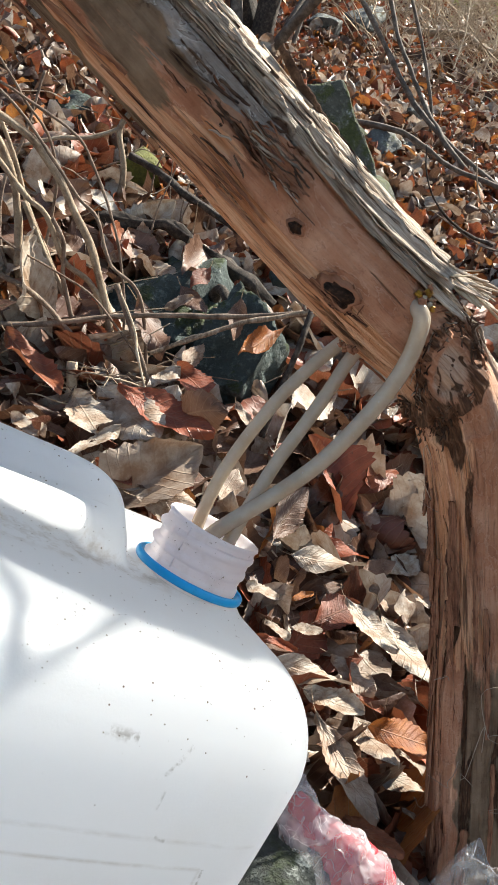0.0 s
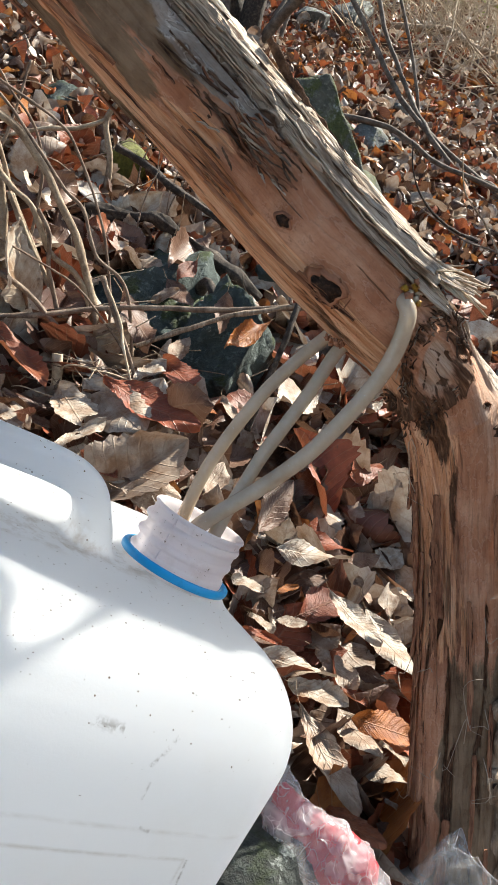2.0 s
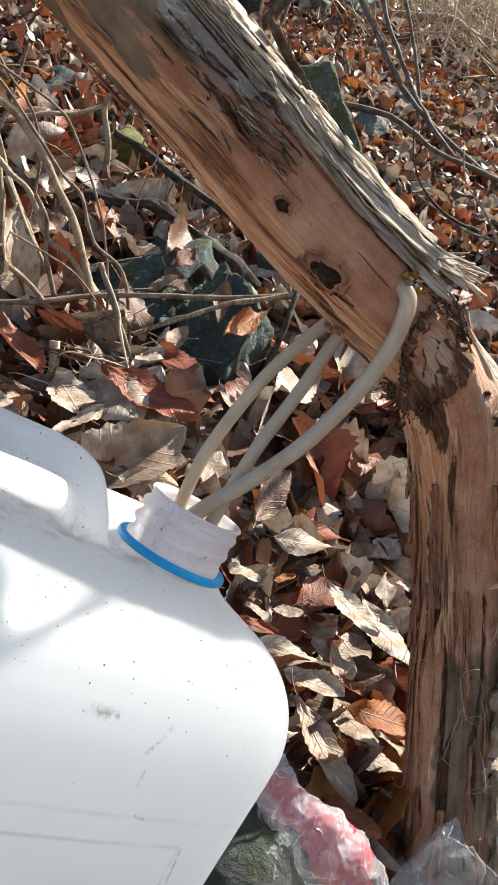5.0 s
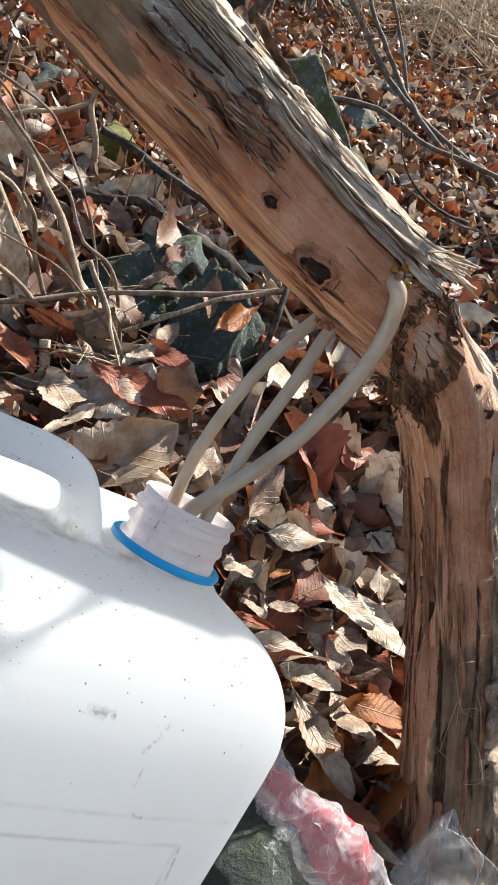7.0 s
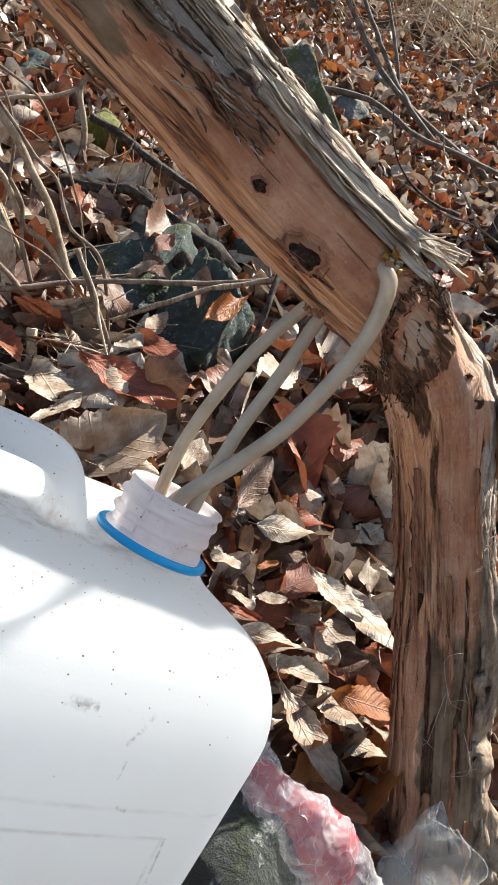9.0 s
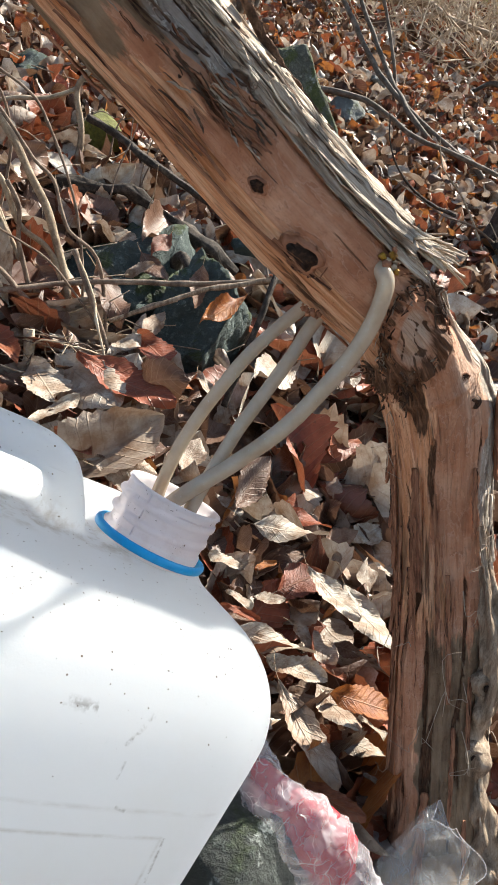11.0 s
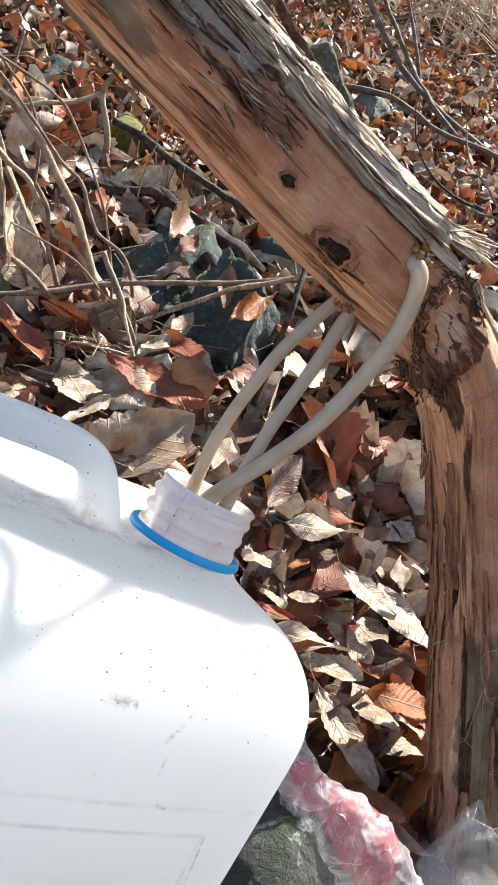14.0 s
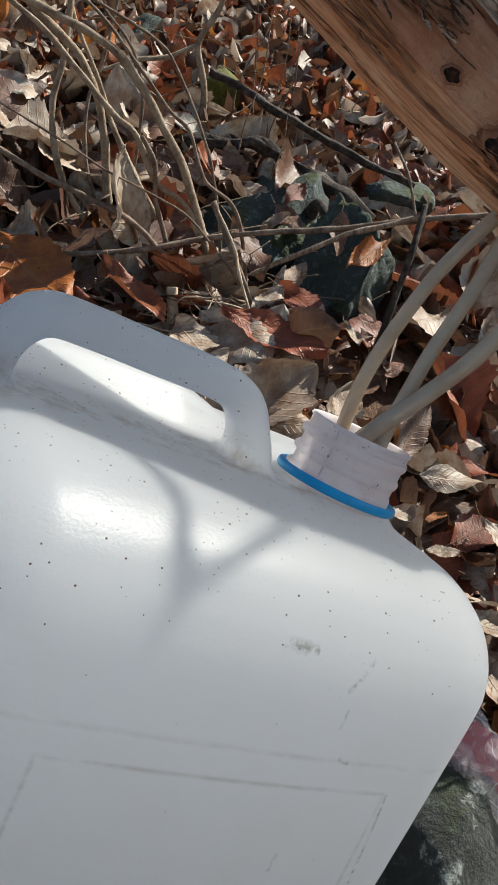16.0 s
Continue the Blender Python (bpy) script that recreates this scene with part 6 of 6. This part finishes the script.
# leaves that can be told apart: kind, stalk end, tip, width, side
NOTED = (
    ('pale', (0.035, 0.589, 0.186), (0.093, 0.589, 0.168), 0.8, 0),
    ('orange', (0.034, 0.548, 0.168), (0.051, 0.558, 0.165), 0.9, 0),
    ('pale', (0.078, 0.558, 0.162), (0.110, 0.515, 0.139), 0.7, 0),
    ('pale', (0.108, 0.559, 0.147), (0.135, 0.499, 0.114), 0.75, 0),
    ('pale', (0.105, 0.596, 0.153), (0.112, 0.567, 0.142), 0.7, 0),
    ('pale', (0.129, 0.562, 0.133), (0.135, 0.601, 0.141), 0.7, 0),
    ('pale', (0.015, 0.491, 0.152), (0.070, 0.476, 0.134), 0.7, 0),
    ('pale', (0.039, 0.470, 0.141), (0.078, 0.452, 0.133), 1.05, 0),
    ('pale', (0.046, 0.449, 0.137), (0.075, 0.380, 0.109), 0.5, 0),
    ('pale', (0.074, 0.457, 0.129), (0.095, 0.416, 0.116), 0.95, 0),
    ('orange', (0.083, 0.444, 0.132), (0.123, 0.443, 0.112), 1, 0),
    ('pale', (0.104, 0.449, 0.106), (0.124, 0.438, 0.094), 0.7, 0),
    ('pale', (0.084, 0.436, 0.104), (0.119, 0.422, 0.089), 0.8, 0),
    ('pale', (0.101, 0.408, 0.094), (0.111, 0.403, 0.087), 0.9, 0),
    ('red', (0.058, 0.395, 0.103), (0.091, 0.364, 0.097), 0.75, 0),
    ('brown', (0.093, 0.394, 0.088), (0.110, 0.388, 0.078), 1, 0),
    ('red', (0.052, 0.543, 0.150), (0.086, 0.568, 0.148), 1.3, 0),
    ('pale', (0.064, 0.520, 0.134), (0.092, 0.491, 0.121), 1.1, 0),
    ('brown', (0.095, 0.513, 0.121), (0.120, 0.505, 0.110), 1, 0),
    ('red', (0.073, 0.494, 0.122), (0.096, 0.474, 0.115), 0.9, 0),
    ('pale', (0.004, 0.621, 0.198), (0.024, 0.605, 0.185), 1, 0),
    ('brown', (0.021, 0.599, 0.195), (0.044, 0.660, 0.209), 0.75, 0),
    ('pale', (-0.002, 0.550, 0.181), (0.021, 0.541, 0.170), 1.1, 0),
    ('pale', (0.012, 0.520, 0.166), (0.030, 0.509, 0.158), 1, 0),
    ('red', (0.063, 0.633, 0.176), (0.102, 0.624, 0.159), 0.8, 0),
    ('brown', (0.123, 0.658, 0.154), (0.157, 0.681, 0.146), 0.9, 0),
    ('pale', (0.126, 0.634, 0.144), (0.157, 0.663, 0.138), 1, 0),
    ('brown', (0.100, 0.619, 0.152), (0.129, 0.643, 0.146), 0.9, 0),
    ('brown', (0.046, 0.462, 0.109), (0.066, 0.448, 0.098), 0.9, 0),
    ('brown', (0.052, 0.439, 0.097), (0.068, 0.417, 0.089), 0.8, 0),
    ('brown', (-0.002, 0.507, 0.146), (0.035, 0.516, 0.139), 0.8, 0),
    ('red', (0.006, 0.516, 0.156), (0.034, 0.511, 0.143), 0.7, 0),
    ('pale', (0.032, 0.531, 0.153), (0.056, 0.534, 0.146), 0.8, 0),
    ('brown', (0.032, 0.587, 0.160), (0.077, 0.598, 0.146), 0.9, 0),
    ('pale', (0.146, 0.618, 0.130), (0.158, 0.608, 0.121), 0.9, 0),
    ('red', (0.130, 0.580, 0.120), (0.153, 0.580, 0.110), 1, 0),
    ('pale', (0.122, 0.516, 0.109), (0.135, 0.493, 0.100), 0.8, 0),
    ('red', (-0.230, 0.735, 0.343), (-0.174, 0.684, 0.295), 0.7, 1),
    ('red', (-0.120, 0.696, 0.302), (-0.038, 0.667, 0.259), 0.75, 1),
    ('pale', (-0.141, 0.707, 0.299), (-0.081, 0.657, 0.259), 1.1, 1),
    ('pale', (-0.161, 0.695, 0.295), (-0.133, 0.651, 0.268), 1.2, 1),
    ('pale', (-0.151, 0.612, 0.267), (-0.115, 0.652, 0.273), 0.6, 1),
    ('pale', (-0.121, 0.641, 0.259), (-0.088, 0.634, 0.245), 0.9, 1),
    ('red', (-0.131, 0.628, 0.256), (-0.100, 0.611, 0.239), 1, 1),
    ('brown', (-0.102, 0.627, 0.247), (-0.075, 0.615, 0.233), 1, 1),
    ('pale', (-0.093, 0.590, 0.239), (-0.048, 0.599, 0.225), 1, 1),
    ('red', (-0.072, 0.762, 0.304), (-0.038, 0.726, 0.278), 1, 1),
    ('pale', (-0.097, 0.724, 0.294), (-0.069, 0.754, 0.300), 1, 1),
    ('pale', (-0.067, 0.764, 0.303), (-0.050, 0.797, 0.312), 1, 1),
    ('brown', (-0.037, 1.010, 0.396), (-0.077, 0.908, 0.368), 0.8, 1),
    ('brown', (-0.050, 0.917, 0.351), (-0.028, 0.884, 0.332), 1, 1),
    ('pale', (-0.124, 0.949, 0.381), (-0.084, 0.947, 0.365), 0.9, 1),
    ('pale', (-0.163, 0.932, 0.389), (-0.131, 0.958, 0.387), 0.9, 1),
    ('brown', (-0.117, 0.822, 0.358), (-0.085, 0.757, 0.319), 0.8, 1),
    ('orange', (-0.046, 0.731, 0.271), (-0.019, 0.725, 0.256), 0.9, 1),
    ('pale', (-0.013, 0.755, 0.267), (-0.002, 0.730, 0.250), 0.9, 1),
    ('pale', (-0.026, 0.618, 0.222), (-0.012, 0.658, 0.229), 0.9, 1),
    ('brown', (-0.273, 0.896, 0.432), (-0.243, 0.857, 0.403), 1.1, 1),
    ('brown', (-0.249, 0.886, 0.418), (-0.218, 0.862, 0.392), 1.1, 1),
    ('pale', (0.005, 0.981, 0.350), (-0.012, 1.016, 0.368), 0.9, 1),
    ('pale', (0.018, 0.995, 0.350), (0.043, 0.973, 0.328), 0.9, 1),
    ('brown', (-0.054, 0.692, 0.243), (-0.009, 0.714, 0.233), 0.9, 1),
    ('red', (-0.072, 0.648, 0.234), (-0.051, 0.645, 0.222), 1, 1),
    ('red', (0.018, 0.724, 0.224), (0.037, 0.743, 0.224), 1, 1),
    ('pale', (-0.204, 0.644, 0.292), (-0.179, 0.631, 0.275), 0.9, 1),
    ('pale', (-0.197, 0.660, 0.293), (-0.175, 0.638, 0.276), 0.7, 1),
    ('brown', (-0.176, 0.818, 0.359), (-0.150, 0.784, 0.337), 1, 1),
    ('red', (-0.167, 0.785, 0.344), (-0.142, 0.771, 0.326), 0.9, 1),
    ('pale', (-0.151, 0.735, 0.311), (-0.129, 0.721, 0.294), 0.9, 1),
    ('brown', (-0.174, 0.995, 0.424), (-0.154, 0.962, 0.399), 0.9, 1),
    ('brown', (-0.148, 0.984, 0.409), (-0.118, 0.968, 0.390), 1, 1),
    ('pale', (-0.173, 0.962, 0.411), (-0.158, 0.932, 0.387), 0.8, 1),
    ('red', (-0.038, 1.026, 0.379), (-0.016, 1.013, 0.368), 0.9, 1),
    ('pale', (0.018, 0.748, 0.237), (0.024, 0.727, 0.223), 0.8, 1),
    ('brown', (-0.031, 0.770, 0.259), (0.011, 0.775, 0.242), 0.8, 1),
    ('pale', (-0.225, 0.688, 0.307), (-0.214, 0.678, 0.297), 1, 1),
    ('brown', (-0.183, 0.659, 0.278), (-0.162, 0.655, 0.267), 0.9, 1),
    ('pale', (-0.292, 1.047, 0.508), (-0.254, 1.036, 0.486), 0.9, 1),
    ('pale', (0.317, 1.493, 0.429), (0.361, 1.427, 0.395), 0.9, 1),
    ('red', (0.314, 1.109, 0.284), (0.367, 1.155, 0.292), 0.9, 1),
    ('orange', (-0.325, 0.737, 0.376), (-0.246, 0.656, 0.316), 0.9, 1),
    ('pale', (-0.393, 1.006, 0.524), (-0.342, 0.940, 0.476), 0.9, 1),
    ('pale', (0.092, 0.829, 0.253), (0.045, 0.770, 0.247), 0.9, 1),
    ('brown', (0.094, 0.720, 0.205), (0.062, 0.671, 0.196), 0.9, 1),
    ('red', (0.152, 0.765, 0.192), (0.110, 0.713, 0.195), 0.9, 1),
    ('pale', (0.165, 0.855, 0.232), (0.120, 0.800, 0.224), 0.9, 1),
    ('red', (0.178, 0.592, 0.378), (0.192, 0.588, 0.396), 0.9, 1),
    ('brown', (-0.076, 0.885, 0.364), (-0.050, 0.857, 0.334), 0.9, 1),
    ('pale', (-0.092, 0.861, 0.342), (-0.062, 0.870, 0.352), 0.8, 1),
    ('red', (-0.043, 0.908, 0.382), (-0.062, 0.880, 0.363), 0.9, 1),
    ('brown', (-0.008, 0.832, 0.359), (-0.019, 0.806, 0.320), 0.8, 1),
    ('orange', (0.036, 0.800, 0.334), (-0.010, 0.745, 0.316), 0.55, 1),
)
rng = random.Random(8)
for k, (kind, stalk, tip, wide, side) in enumerate(NOTED):
    face = ((0.38, -0.30, 0.86), (0.25, -0.55, 0.78))[side]
    leaf_between(kind, stalk, tip, (face[0] + rng.uniform(-0.2, 0.2), face[1] + rng.uniform(-0.2, 0.2), face[2]), k % 6, wide)


def bare(x, y, chance):
    """Spots where the trunk, stones or the can keep the leaves away."""
    for cx, cy, rx, ry, keep in ((0.146, 0.40, 0.05, 0.055, 0.0), (-0.085, 0.865, 0.10, 0.085, 0.10), (0.0, 0.80, 0.065, 0.085, 0.1), (0.13, 1.47, 0.10, 0.09, 0.1), (0.27, 1.74, 0.06, 0.05, 0.2), (-0.155, 1.17, 0.05, 0.05, 0.2), (-0.27, 1.27, 0.05, 0.05, 0.2), (-0.06, 0.27, 0.20, 0.17, 0.0), (0.46, 1.80, 0.05, 0.04, 0.3)):
        if ((x - cx) / rx) ** 2 + ((y - cy) / ry) ** 2 < 1 and chance > keep:
            return True
    return False


# leaves that lie thick round the can and the trunk
rng = random.Random(2024)
SLOPE = Vector((0.36, -0.34, 0.86)).normalized()
for k in range(250):
    y = 0.40 + 0.62 * rng.random() ** 0.9
    x = rng.uniform(-0.36, 0.30)
    z = ground_z(x, y) + rng.uniform(0.008, 0.032)
    up = (SLOPE + Vector((rng.gauss(0, 0.5), rng.gauss(0, 0.5), rng.gauss(0, 0.3)))).normalized()
    m = Matrix.Translation((x, y, z)) @ up.to_track_quat("Z", "Y").to_matrix().to_4x4() @ pose(-0.04, 0, 0) @ pose(0, 0, 0, 0, 0, rng.uniform(0, 360))
    kind = rng.choices(("pale", "brown", "red", "orange"), (44, 34, 20, 2))[0]
    if bare(x, y, rng.random()) or (x < 0.05 and y < 0.47) or (-0.02 < x < 0.19 and y < 0.66) or rng.random() < 0.3:
        continue
    place_leaf(kind, m, rng.randrange(14), rng.uniform(0.7, 1.35))


def litter(name, count, area, seed, rows, cols, size, lift, tilt, label, material=None):
    """Countless leaves in one mesh, spread over the slope."""
    rng = np.random.default_rng(seed)
    r2 = random.Random(seed)
    forms = []
    for k in range(24):
        pts, sc = leaf_grid(rows, cols, 1.0, r2.uniform(0.45, 0.62), r2.uniform(-1.4, 2.6), r2.uniform(-0.3, 0.7), r2.uniform(-0.8, 1.5), r2.uniform(-1.6, 1.6), 0.18, k)
        forms.append(pts - pts.mean(0))
    fc = leaf_faces(rows, cols)
    nv = rows * cols
    verts, faces = np.empty((count * nv, 3)), np.empty((count * len(fc), 4), int)
    kept = 0
    while kept < count:
        x, y = area(rng)
        if bare(x, y, rng.random()):
            continue
        up = SLOPE + Vector(rng.normal(0, tilt * (0.45 if -0.02 < x < 0.19 and 0.4 < y < 0.66 else 1.0), 3).tolist())
        up.normalize()
        q = (up.to_track_quat("Z", "Y").to_matrix() @ Euler((0, 0, rng.uniform(0, 6.3))).to_matrix())
        s = size * (rng.uniform(0.6, 1.25) if rng.random() < 0.75 else rng.uniform(0.25, 0.6))
        p = forms[int(rng.integers(24))] * s
        z = ground_z(x, y) + rng.uniform(*lift)
        verts[kept * nv : (kept + 1) * nv] = p @ np.array(q).T + (x, y, z)
        faces[kept * len(fc) : (kept + 1) * len(fc)] = fc + kept * nv
        kept += 1
    me = bpy.data.meshes.new(name)
    me.from_pydata(verts.tolist(), [], faces.tolist())
    layer = me.uv_layers.new(name="UVMap")
    idx = np.empty(len(me.loops), int)
    me.loops.foreach_get("vertex_index", idx)
    layer.data.foreach_set("uv", np.tile(sc, (count, 1))[idx].ravel())
    ob = part_mesh(name, me, material or M_LITTER, None)
    return tagged(ob, label, "leaves", kind="stuff")


litter("leaf_litter", 3300, lambda r: (r.uniform(-0.75, 0.6), r.uniform(0.36, 1.15)), 1, 22, 7, 0.078, (-0.006, 0.026), 0.55, "thick layer of dry oak leaves on the slope")
litter("leaf_litter", 19000, lambda r: (r.uniform(-0.9, 1.2), r.uniform(1.0, 2.8)), 2, 9, 5, 0.047, (-0.002, 0.036), 0.8, "red and tan dry leaves covering the slope", M_LITTER_FAR)
litter("leaf_litter", 18000, lambda r: ((lambda y: (r.uniform(-0.42, 0.48) * y, y))(2.6 + 8.5 * r.random() ** 1.3)), 3, 5, 3, 0.075, (0.0, 0.045), 0.9, "dry leaves far up the slope", M_LITTER_FAR)
litter("leaf_litter", 2500, lambda r: (r.normal(0.0, 1.0), 0.40 - abs(r.normal(0.0, 0.8))), 4, 6, 3, 0.08, (-0.004, 0.012), 0.3, "dry leaves on the slope below the can")
litter("leaf_litter", 6500, lambda r: (r.choice((-1, 1)) * (0.55 + abs(r.normal(0.0, 1.5))), r.normal(1.0, 1.5)), 5, 5, 3, 0.085, (-0.002, 0.02), 0.5, "dry leaves on the slope to both sides")
